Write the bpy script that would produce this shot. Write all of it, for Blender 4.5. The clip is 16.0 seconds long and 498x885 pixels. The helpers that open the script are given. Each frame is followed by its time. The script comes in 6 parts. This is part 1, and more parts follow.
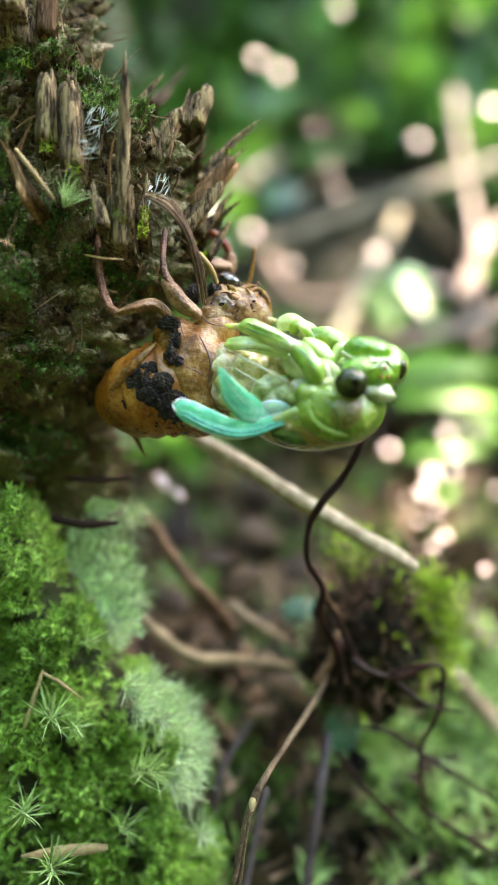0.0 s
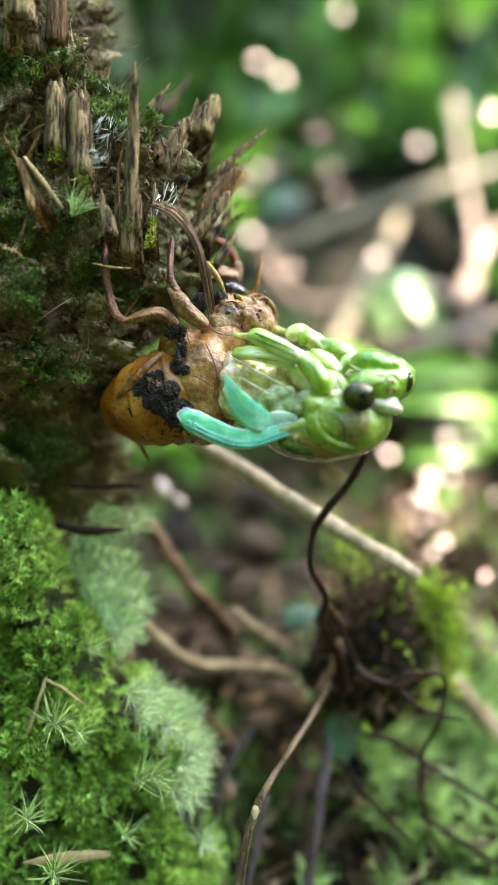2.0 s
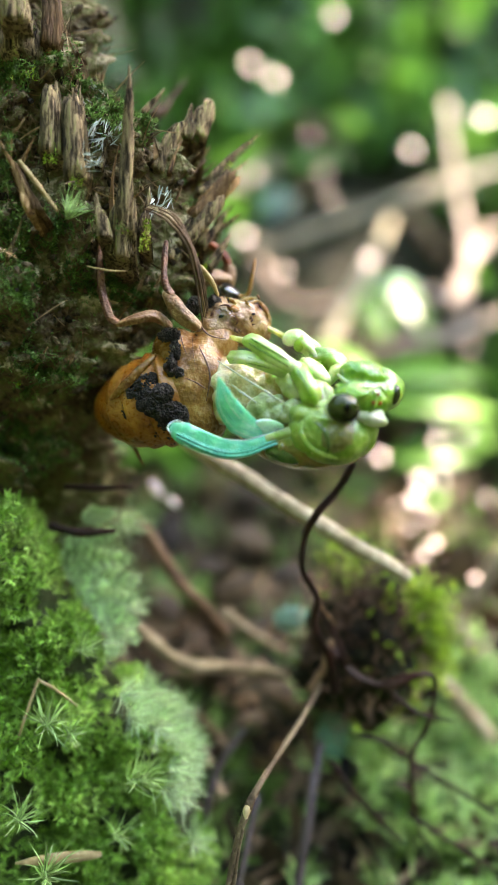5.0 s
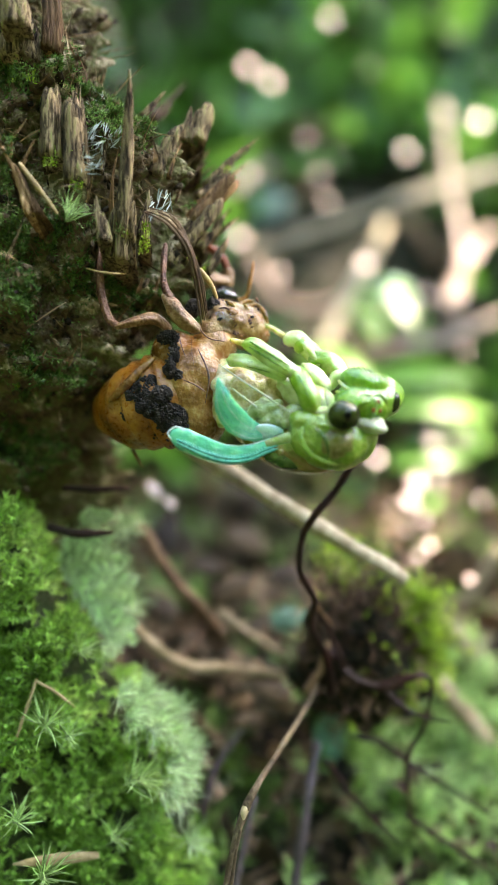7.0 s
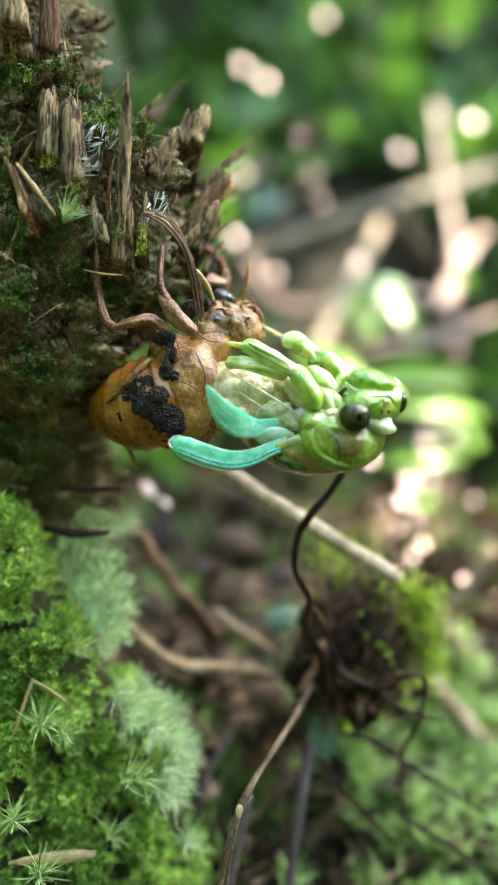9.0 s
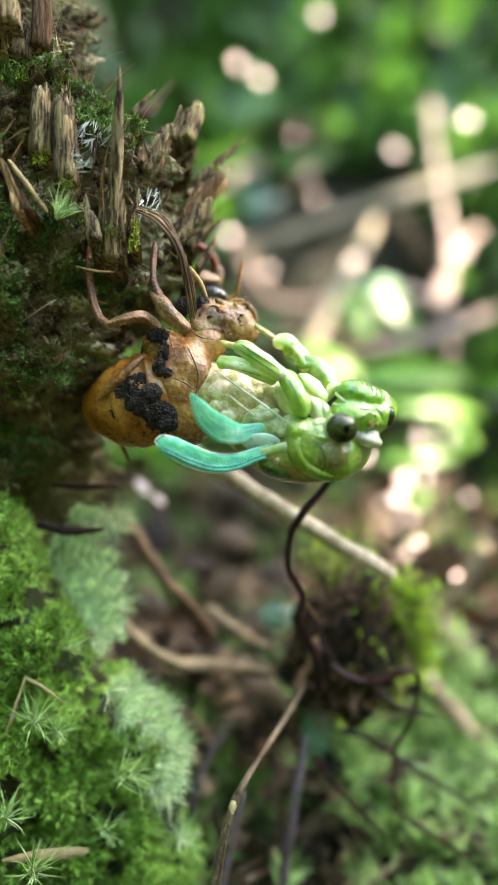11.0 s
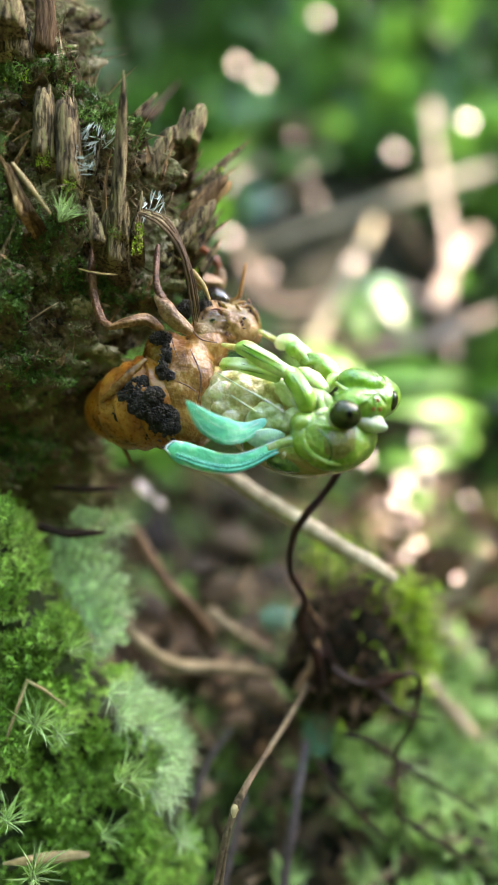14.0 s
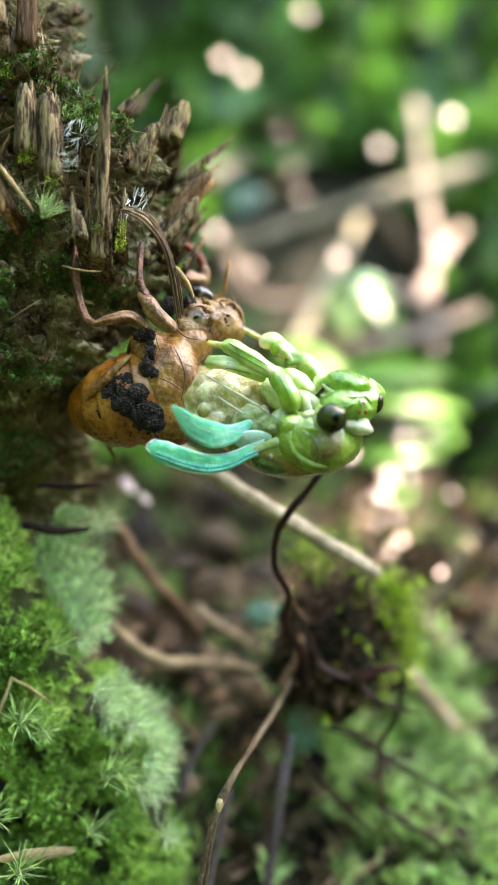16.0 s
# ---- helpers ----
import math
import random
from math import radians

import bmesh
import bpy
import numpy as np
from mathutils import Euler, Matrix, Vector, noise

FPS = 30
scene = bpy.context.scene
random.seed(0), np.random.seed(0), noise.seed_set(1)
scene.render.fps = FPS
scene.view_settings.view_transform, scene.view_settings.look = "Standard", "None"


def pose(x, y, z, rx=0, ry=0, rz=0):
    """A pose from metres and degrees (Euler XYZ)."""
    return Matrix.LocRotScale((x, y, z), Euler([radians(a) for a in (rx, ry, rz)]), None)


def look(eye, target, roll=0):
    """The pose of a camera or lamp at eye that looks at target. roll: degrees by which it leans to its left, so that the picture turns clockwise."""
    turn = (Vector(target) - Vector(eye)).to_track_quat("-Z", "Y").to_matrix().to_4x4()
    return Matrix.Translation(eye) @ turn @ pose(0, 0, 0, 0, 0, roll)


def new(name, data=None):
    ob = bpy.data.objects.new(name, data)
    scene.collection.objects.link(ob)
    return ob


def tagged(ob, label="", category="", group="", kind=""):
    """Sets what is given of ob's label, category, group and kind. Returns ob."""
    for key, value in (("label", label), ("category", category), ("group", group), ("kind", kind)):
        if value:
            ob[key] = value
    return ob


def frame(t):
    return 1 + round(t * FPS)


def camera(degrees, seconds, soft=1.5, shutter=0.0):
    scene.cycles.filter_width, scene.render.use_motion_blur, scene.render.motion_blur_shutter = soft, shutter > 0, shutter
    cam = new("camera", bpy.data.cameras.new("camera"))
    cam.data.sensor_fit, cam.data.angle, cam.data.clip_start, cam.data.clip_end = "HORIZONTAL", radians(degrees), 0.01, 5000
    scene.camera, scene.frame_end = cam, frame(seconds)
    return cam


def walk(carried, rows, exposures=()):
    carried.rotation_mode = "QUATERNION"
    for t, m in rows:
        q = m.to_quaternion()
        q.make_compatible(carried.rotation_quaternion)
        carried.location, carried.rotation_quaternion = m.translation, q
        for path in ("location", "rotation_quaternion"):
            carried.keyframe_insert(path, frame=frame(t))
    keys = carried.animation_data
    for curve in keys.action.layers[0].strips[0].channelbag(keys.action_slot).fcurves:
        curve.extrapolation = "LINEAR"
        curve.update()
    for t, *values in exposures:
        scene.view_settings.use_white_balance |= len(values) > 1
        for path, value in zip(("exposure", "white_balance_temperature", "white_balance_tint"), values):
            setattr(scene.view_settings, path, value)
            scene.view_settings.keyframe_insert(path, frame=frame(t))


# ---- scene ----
# The set is drawn in millimetres (x right, y away, z up) round the insect,
# in a frame that leans down with the line of sight and stands 0.1 m over the ground.
TILT = -12.0
SET = Matrix.Translation((0, 0, 0.10)) @ Matrix.Rotation(radians(TILT), 4, "X")


def eye(x, y, z, rx, ry, rz):
    return SET @ pose(x / 1000, y / 1000, z / 1000, rx, ry, rz) @ pose(0, 0, 0, 90, 0, 0)


cam = camera(40.0, 16.0, 1.8)
cam.data.dof.use_dof = True
cam.data.dof.focus_distance = 0.0835
cam.data.dof.aperture_fstop = 10.2
walk(cam, [
    (0, eye(0.00, -86.50, 0.00, 0.000, -0.000, 0.000)),
    (0.5, eye(-0.18, -86.58, 0.12, 0.037, -0.073, -0.145)),
    (1, eye(-0.24, -86.59, 0.08, 0.061, -0.125, -0.241)),
    (1.5, eye(-0.44, -86.62, 0.22, 0.101, -0.203, -0.261)),
    (2, eye(-1.07, -86.82, 0.86, 0.143, -0.435, -0.270)),
    (2.5, eye(-1.15, -86.82, 0.94, 0.180, -0.517, -0.413)),
    (3, eye(-1.26, -87.25, 0.96, 0.229, -0.560, -0.640)),
    (3.5, eye(-1.27, -87.36, 0.93, 0.263, -0.577, -0.778)),
    (4, eye(-1.08, -87.32, 0.86, 0.250, -0.587, -0.848)),
    (6.5, eye(-1.58, -87.84, 1.22, 0.336, -0.754, -1.250)),
    (7, eye(-1.68, -87.89, 1.10, 0.367, -0.780, -1.411)),
    (7.5, eye(-1.81, -88.06, 1.14, 0.328, -0.863, -1.556)),
    (8, eye(-1.98, -88.08, 1.33, 0.323, -0.907, -1.641)),
    (8.5, eye(-2.01, -88.17, 1.29, 0.305, -0.917, -1.792)),
    (9, eye(-2.03, -88.38, 1.31, 0.285, -0.896, -1.968)),
    (11.5, eye(-1.63, -88.46, 1.08, 0.145, -0.810, -2.380)),
    (12, eye(-1.61, -88.39, 1.06, 0.158, -0.772, -2.432)),
    (12.5, eye(-1.76, -88.46, 1.20, 0.182, -0.784, -2.481)),
    (13, eye(-1.92, -88.49, 1.34, 0.209, -0.858, -2.480)),
    (13.5, eye(-2.20, -88.42, 1.50, 0.228, -0.943, -2.427)),
    (14, eye(-2.22, -88.36, 1.46, 0.205, -1.006, -2.456)),
    (14.5, eye(-2.53, -88.77, 1.68, 0.231, -1.065, -2.575)),
    (15, eye(-2.05, -88.71, 1.34, 0.176, -0.976, -2.758)),
    (15.5, eye(-1.51, -88.69, 1.20, 0.032, -0.814, -3.080)),
    (16, eye(-1.99, -88.74, 1.65, -0.167, -0.857, -3.627)),
], [(0, 4.5, 8300, 13.5), (16.0, 4.5, 8300, 13.5)])

# ---- light: forest shade, sun from the upper right behind the subject ----
SUN_FROM = Vector((0.62, 0.38, 0.9)).normalized()
world = bpy.data.worlds.new("world")
scene.world = world
world.use_nodes = True
sky = world.node_tree.nodes.new("ShaderNodeTexSky")
sky.sky_type, sky.sun_disc = "NISHITA", False
sky.sun_elevation = math.asin(SUN_FROM.z)
sky.sun_rotation = math.atan2(SUN_FROM.x, SUN_FROM.y)
back = world.node_tree.nodes["Background"]
back.inputs[1].default_value = 0.15
world.node_tree.links.new(sky.outputs[0], back.inputs[0])
sun = new("sun", bpy.data.lights.new("sun", "SUN"))
sun.data.energy, sun.data.angle, sun.data.color = 2.0, radians(0.55), (1.0, 0.94, 0.9)
sun.matrix_world = look(SUN_FROM * 3, (0, 0, 0))


# ---- materials ----
def material(name, cols, scale=300.0, rough=0.6, stretch=(1, 1, 1), bump=0.3, fine=6.0, sss=0.0, through_light=0.0,
             coat=0.0, spread=0.15, island=False, spec=0.5, depth=0.0004, transmit=0.0, grain=0.45):
    """Noise between the colours at two scales, with relief; spread varies single things."""
    m = bpy.data.materials.new(name)
    m.use_nodes = True
    nt = m.node_tree
    n, l = nt.nodes, nt.links
    bsdf = n["Principled BSDF"]
    tc, mp = n.new("ShaderNodeTexCoord"), n.new("ShaderNodeMapping")
    l.new(tc.outputs["Object"], mp.inputs[0])
    mp.inputs["Scale"].default_value = stretch
    big, small = n.new("ShaderNodeTexNoise"), n.new("ShaderNodeTexNoise")
    for t, s in ((big, scale), (small, scale * fine)):
        l.new(mp.outputs[0], t.inputs["Vector"])
        t.inputs["Scale"].default_value, t.inputs["Detail"].default_value = s, 4.0
    mix = n.new("ShaderNodeMath")
    mix.operation = "MULTIPLY_ADD"
    mix.inputs[1].default_value = grain
    l.new(small.outputs[0], mix.inputs[0])
    half = n.new("ShaderNodeMath")
    half.operation = "MULTIPLY"
    half.inputs[1].default_value = 1.05 - grain
    l.new(big.outputs[0], half.inputs[0])
    l.new(half.outputs[0], mix.inputs[2])
    ramp = n.new("ShaderNodeValToRGB")
    el = ramp.color_ramp.elements
    while len(el) < len(cols):
        el.new(0.5)
    for i, c in enumerate(cols):
        el[i].position = 0.36 + 0.32 * i / max(1, len(cols) - 1)
        el[i].color = (*c, 1)
    l.new(mix.outputs[0], ramp.inputs[0])
    hsv = n.new("ShaderNodeHueSaturation")
    l.new(ramp.outputs[0], hsv.inputs["Color"])
    src = n.new("ShaderNodeNewGeometry").outputs["Random Per Island"] if island else n.new("ShaderNodeObjectInfo").outputs["Random"]
    rng = n.new("ShaderNodeMapRange")
    rng.inputs["To Min"].default_value, rng.inputs["To Max"].default_value = 1 - 2 * spread, 1 + 2 * spread
    l.new(src, rng.inputs[0])
    l.new(rng.outputs[0], hsv.inputs["Value"])
    l.new(hsv.outputs[0], bsdf.inputs["Base Color"])
    rr = n.new("ShaderNodeMapRange")
    rr.inputs["To Min"].default_value, rr.inputs["To Max"].default_value = max(0.03, rough - 0.12), min(1, rough + 0.12)
    l.new(small.outputs[0], rr.inputs[0])
    l.new(rr.outputs[0], bsdf.inputs["Roughness"])
    bsdf.inputs["Specular IOR Level"].default_value = spec
    if bump:
        b = n.new("ShaderNodeBump")
        b.inputs["Strength"].default_value, b.inputs["Distance"].default_value = bump, depth
        rise = n.new("ShaderNodeMath")
        rise.operation = "ADD"
        l.new(small.outputs[0], rise.inputs[0])
        l.new(big.outputs[0], rise.inputs[1])
        l.new(rise.outputs[0], b.inputs["Height"])
        l.new(b.outputs[0], bsdf.inputs["Normal"])
        l.new(b.outputs[0], bsdf.inputs["Coat Normal"])
    if sss:
        bsdf.inputs["Subsurface Weight"].default_value = sss
        bsdf.inputs["Subsurface Radius"].default_value = (0.6, 1.0, 0.35)
        bsdf.inputs["Subsurface Scale"].default_value = 0.0018
    bsdf.inputs["Coat Weight"].default_value = coat
    bsdf.inputs["Coat Roughness"].default_value = 0.08
    bsdf.inputs["Coat IOR"].default_value = 1.65
    bsdf.inputs["Transmission Weight"].default_value = transmit
    if through_light:
        tr, ms = n.new("ShaderNodeBsdfTranslucent"), n.new("ShaderNodeMixShader")
        l.new(hsv.outputs[0], tr.inputs[0])
        ms.inputs[0].default_value = through_light
        l.new(bsdf.outputs[0], ms.inputs[1])
        l.new(tr.outputs[0], ms.inputs[2])
        l.new(ms.outputs[0], n["Material Output"].inputs[0])
    return m


WOOD = material("rotten_wood", [(0.01, 0.007, 0.004), (0.062, 0.042, 0.023), (0.27, 0.19, 0.105), (0.19, 0.195, 0.06)], 210, 0.8, (9, 9, 1), 1.0, 3, spread=0.36, island=True, spec=0.1)
WOOD_PALE = material("dry_splinter", [(0.04, 0.02, 0.009), (0.16, 0.085, 0.036), (0.34, 0.21, 0.1)], 110, 0.75, (9, 9, 1), 0.9, 3, spread=0.36, island=True, spec=0.12)
EARTHY = material("rotten_bark", [(0.018, 0.013, 0.009), (0.17, 0.115, 0.066), (0.15, 0.15, 0.055), (0.56, 0.44, 0.29)], 230, 0.85, (1, 1, 1), 1.0, 5, depth=0.0012, spec=0.15)
CRUMB = material("bark_crumb", [(0.014, 0.01, 0.006), (0.08, 0.055, 0.03), (0.24, 0.17, 0.095)], 300, 0.8, bump=0.8, spread=0.4, island=True, spec=0.2)
FIBRE = material("wood_fibre", [(0.05, 0.027, 0.013), (0.18, 0.11, 0.055), (0.42, 0.31, 0.19)], 90, 0.7, spread=0.45, island=True, bump=0.2, spec=0.2)
FLAKE = material("bark_flake", [(0.03, 0.018, 0.01), (0.14, 0.085, 0.045), (0.34, 0.24, 0.15)], 200, 0.75, spread=0.45, island=True, bump=0.5, spec=0.15, through_light=0.1)
MOSS_DARK = material("moss_film", [(0.04, 0.1, 0.02), (0.1, 0.2, 0.04), (0.22, 0.34, 0.09)], 90, 0.6, through_light=0.3, spread=0.3, island=True, bump=0)
# wet soil, coloured darker still to stand in for shade beside the stump
SOIL = material("leaf_litter_soil", [(0.004, 0.003, 0.002), (0.014, 0.01, 0.006), (0.012, 0.017, 0.006), (0.05, 0.034, 0.02)], 60, 0.9, (1, 1, 1), 1.0, 7, depth=0.002, spec=0.15)
MOSS = material("moss", [(0.055, 0.145, 0.018), (0.22, 0.42, 0.07), (0.52, 0.72, 0.21)], 45, 0.5, through_light=0.45, spread=0.34, island=True, bump=0)
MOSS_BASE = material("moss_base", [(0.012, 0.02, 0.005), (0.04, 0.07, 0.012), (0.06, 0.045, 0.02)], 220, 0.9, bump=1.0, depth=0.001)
FERN = material("pale_moss", [(0.27, 0.47, 0.18), (0.46, 0.64, 0.33), (0.72, 0.84, 0.58)], 120, 0.5, through_light=0.45, spread=0.3, island=True, bump=0)
LICHEN = material("grey_lichen", [(0.2, 0.25, 0.19), (0.33, 0.38, 0.32), (0.48, 0.53, 0.48)], 200, 0.7, through_light=0.3, spread=0.2, island=True, bump=0)
STRAW = material("dry_straw", [(0.14, 0.085, 0.035), (0.34, 0.23, 0.1), (0.5, 0.38, 0.21)], 260, 0.55, (1, 1, 1), 0.7, spread=0.2, spec=0.25)
TWIG = material("pale_twig", [(0.085, 0.06, 0.032), (0.22, 0.165, 0.095), (0.35, 0.28, 0.18)], 140, 0.7, (1, 1, 1), 0.8, spec=0.2)
STALK = material("dry_brown_stalk", [(0.035, 0.022, 0.013), (0.095, 0.065, 0.037), (0.2, 0.15, 0.09)], 260, 0.65, bump=0.8, spec=0.2)
BROWN_TWIG = material("brown_twig", [(0.03, 0.015, 0.008), (0.11, 0.06, 0.03), (0.22, 0.14, 0.08)], 150, 0.6, bump=0.8, spec=0.2)
DARK_STEM = material("dark_stem", [(0.006, 0.0025, 0.002), (0.018, 0.007, 0.005), (0.05, 0.016, 0.01)], 300, 0.45, bump=0.4, spec=0.18, spread=0.2)
GREY_ROOT = material("grey_root", [(0.025, 0.016, 0.018), (0.07, 0.05, 0.054), (0.16, 0.125, 0.13)], 200, 0.4, spec=0.4)
DEAD_LEAF = material("dead_leaf", [(0.018, 0.012, 0.007), (0.06, 0.04, 0.022), (0.2, 0.14, 0.085)], 110, 0.65, through_light=0.1, spread=0.3, spec=0.2)
# bleached leaf; its paleness also makes the stand-in sun glints
PALE_LEAF_GLINT = material("bleached_leaf_and_glint", [(0.56, 0.4, 0.36), (0.72, 0.56, 0.5), (0.84, 0.72, 0.66)], 70, 0.35, spread=0.08)
LEAF = material("green_leaf", [(0.08, 0.24, 0.02), (0.15, 0.38, 0.045), (0.26, 0.52, 0.09)], 40, 0.35, through_light=0.45, spread=0.2)
LEAF_STUFF = material("undergrowth_leaf", [(0.02, 0.065, 0.012), (0.05, 0.15, 0.022), (0.12, 0.28, 0.05)], 20, 0.4, through_light=0.4, spread=0.38, island=True)
BLUE_LEAF = material("bluish_leaf", [(0.06, 0.15, 0.1), (0.1, 0.24, 0.16), (0.17, 0.34, 0.24)], 60, 0.45, through_light=0.3)
PALE_WOOD = material("grey_beige_dead_wood", [(0.13, 0.115, 0.075), (0.23, 0.2, 0.135), (0.34, 0.3, 0.21)], 60, 0.7, spec=0.2)
BARKLESS = material("barkless_wood", [(0.17, 0.13, 0.08), (0.34, 0.28, 0.19), (0.48, 0.42, 0.31)], 120, 0.65, bump=0.8, spec=0.2)
PINK_WOOD = material("weathered_pinkish_wood", [(0.17, 0.115, 0.085), (0.28, 0.2, 0.155), (0.4, 0.3, 0.25)], 40, 0.65, spec=0.25)

SPRAY = material("pale_moss_plants", [(0.2, 0.36, 0.09), (0.34, 0.52, 0.18), (0.5, 0.66, 0.32)], 120, 0.5, through_light=0.5, spread=0.3, island=True, bump=0)
STRAW_PALE = material("pale_straw", [(0.2, 0.14, 0.06), (0.34, 0.25, 0.12), (0.46, 0.36, 0.2)], 200, 0.55, bump=0.6, spread=0.1, spec=0.25)
LIME = material("lime_moss", [(0.14, 0.25, 0.015), (0.28, 0.43, 0.035), (0.46, 0.6, 0.09)], 120, 0.6, through_light=0.35, spread=0.3, island=True, bump=0)
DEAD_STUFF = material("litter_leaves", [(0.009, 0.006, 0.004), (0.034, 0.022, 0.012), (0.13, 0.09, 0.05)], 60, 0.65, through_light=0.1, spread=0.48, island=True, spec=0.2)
BROWN_STUFF = material("litter_twigs", [(0.04, 0.022, 0.013), (0.14, 0.085, 0.048), (0.28, 0.2, 0.13)], 50, 0.6, spread=0.4, island=True, spec=0.25)
FOREST = material("forest_edge", [(0.01, 0.03, 0.006), (0.035, 0.09, 0.015), (0.09, 0.19, 0.04)], 1.5, 0.8, spread=0.0, fine=5)

AMBER = material("amber_shell", [(0.13, 0.038, 0.004), (0.34, 0.115, 0.011), (0.5, 0.22, 0.035)], 260, 0.3, bump=0.45, fine=7, sss=0.15, coat=0.25, spread=0.04, depth=0.0004, grain=0.3, through_light=0.2)
AMBER_PALE = material("pale_amber_shell", [(0.13, 0.045, 0.008), (0.34, 0.15, 0.032), (0.52, 0.3, 0.09)], 340, 0.26, bump=0.5, fine=5, sss=0.25, coat=0.3, spread=0.06, depth=0.0005, grain=0.35, through_light=0.25)
AMBER_HEAD = material("yellow_amber_skin", [(0.16, 0.07, 0.017), (0.38, 0.2, 0.06), (0.6, 0.38, 0.16)], 420, 0.3, bump=0.7, fine=5, sss=0.3, coat=0.6, spread=0.04, depth=0.0005, grain=0.35, through_light=0.3)
SHELL_LEG = material("shell_leg", [(0.035, 0.014, 0.009), (0.12, 0.045, 0.022), (0.25, 0.12, 0.065)], 500, 0.45, bump=0.7, coat=0.05, spread=0.1, spec=0.3)
FEMUR = material("tan_shell_leg", [(0.08, 0.03, 0.01), (0.23, 0.11, 0.042), (0.42, 0.26, 0.13)], 420, 0.35, bump=0.6, coat=0.15, spread=0.08, spec=0.35)
ROOT_HAIR = material("root_hair", [(0.018, 0.01, 0.006), (0.075, 0.04, 0.023), (0.21, 0.125, 0.075)], 90, 0.7, spread=0.45, island=True, bump=0, spec=0.2)
MUD_AND_SHADE = material("dried_mud_and_shade", [(0.006, 0.005, 0.004), (0.018, 0.014, 0.011), (0.05, 0.04, 0.032)], 900, 0.85, bump=1.0, depth=0.0006, spread=0.05, spec=0.2)
FLESH = material("pale_green_flesh", [(0.3, 0.27, 0.06), (0.62, 0.54, 0.25), (0.9, 0.84, 0.6)], 560, 0.4, bump=0.35, fine=4, sss=0.85, coat=1.0, spread=0.08, depth=0.0005, grain=0.1, through_light=0.25)
GREEN = material("fresh_green_cuticle", [(0.06, 0.22, 0.006), (0.15, 0.37, 0.016), (0.32, 0.52, 0.06)], 330, 0.35, bump=0.5, fine=4, sss=0.5, coat=1.0, spread=0.08, depth=0.0005, grain=0.25, through_light=0.2)
PLATE = material("grey_green_plate", [(0.24, 0.33, 0.09), (0.42, 0.5, 0.2), (0.64, 0.7, 0.42)], 420, 0.3, bump=0.4, fine=4, sss=0.6, coat=1.0, spread=0.08, depth=0.0005, grain=0.1, through_light=0.22)
OLIVE = material("olive_cuticle", [(0.04, 0.12, 0.008), (0.14, 0.19, 0.018), (0.3, 0.23, 0.06), (0.16, 0.26, 0.025)], 200, 0.14, bump=0.35, fine=7, sss=0.3, coat=1.0, spread=0.05, depth=0.0005, grain=0.12)
LEG_PALE = material("pale_leg", [(0.32, 0.48, 0.11), (0.52, 0.64, 0.25), (0.76, 0.82, 0.52)], 330, 0.4, (1, 1, 1), 0.4, 5, sss=0.8, coat=1.0, spread=0.05, depth=0.0004, grain=0.2, through_light=0.28)
WHITE_SKIN = material("white_membrane", [(0.4, 0.46, 0.26), (0.55, 0.6, 0.4), (0.68, 0.7, 0.54)], 300, 0.4, sss=0.5, coat=0.3, spread=0.0, through_light=0.35)
BACK_DARK = material("dark_green_cuticle", [(0.01, 0.05, 0.006), (0.03, 0.1, 0.012), (0.08, 0.17, 0.03)], 300, 0.16, bump=0.3, sss=0.1, coat=0.9, spread=0.0)
MUD_GRAIN = material("mud_grain", [(0.004, 0.003, 0.002), (0.014, 0.01, 0.008), (0.05, 0.04, 0.03)], 900, 0.7, bump=0.3, spread=0.45, island=True, spec=0.3)
COLLAR = material("collar_cuticle", [(0.12, 0.27, 0.01), (0.22, 0.38, 0.03), (0.38, 0.5, 0.09)], 380, 0.35, bump=0.5, fine=4, sss=0.5, coat=1.0, spread=0.0, depth=0.0005, grain=0.25, through_light=0.2)
CLEAR_FILM = material("clear_skin", [(0.7, 0.6, 0.46), (0.82, 0.74, 0.6), (0.92, 0.86, 0.76)], 300, 0.06, bump=0.4, coat=1.0, spread=0.0, transmit=1.0)
LEG_GREEN = material("soft_green_leg", [(0.14, 0.33, 0.02), (0.28, 0.48, 0.06), (0.48, 0.63, 0.17)], 330, 0.4, bump=0.4, fine=5, sss=0.7, coat=1.0, spread=0.05, depth=0.0004, grain=0.2, through_light=0.25)
EYE = material("compound_eye", [(0.008, 0.013, 0.002), (0.02, 0.03, 0.004), (0.045, 0.06, 0.012)], 350, 0.1, bump=0.0, coat=0.0, spread=0.0, spec=0.35)
PUPIL = material("eye_pupil", [(0.001, 0.001, 0.001), (0.003, 0.003, 0.002)], 300, 0.2, bump=0, coat=0.0, spread=0.0, spec=0.1)
TEAL = material("teal_wing", [(0.02, 0.36, 0.22), (0.06, 0.54, 0.3), (0.26, 0.74, 0.46)], 330, 0.35, (1, 1, 1), 0.5, 3, sss=0.35, coat=0.4, spread=0.0, grain=0.2)
TEAL_DEEP = material("teal_vein", [(0.012, 0.28, 0.21), (0.035, 0.42, 0.29), (0.08, 0.53, 0.37)], 400, 0.3, coat=0.4, spread=0.0)
RIM = material("pale_wing_rim", [(0.5, 0.8, 0.62), (0.68, 0.88, 0.74), (0.8, 0.94, 0.85)], 300, 0.25, sss=0.5, coat=0.5, spread=0.0)
PANEL = material("brownish_cuticle", [(0.16, 0.17, 0.03), (0.3, 0.28, 0.08), (0.46, 0.42, 0.18)], 520, 0.14, bump=0.6, fine=4, sss=0.5, coat=1.0, spread=0.0, depth=0.0005, grain=0.3, through_light=0.35)
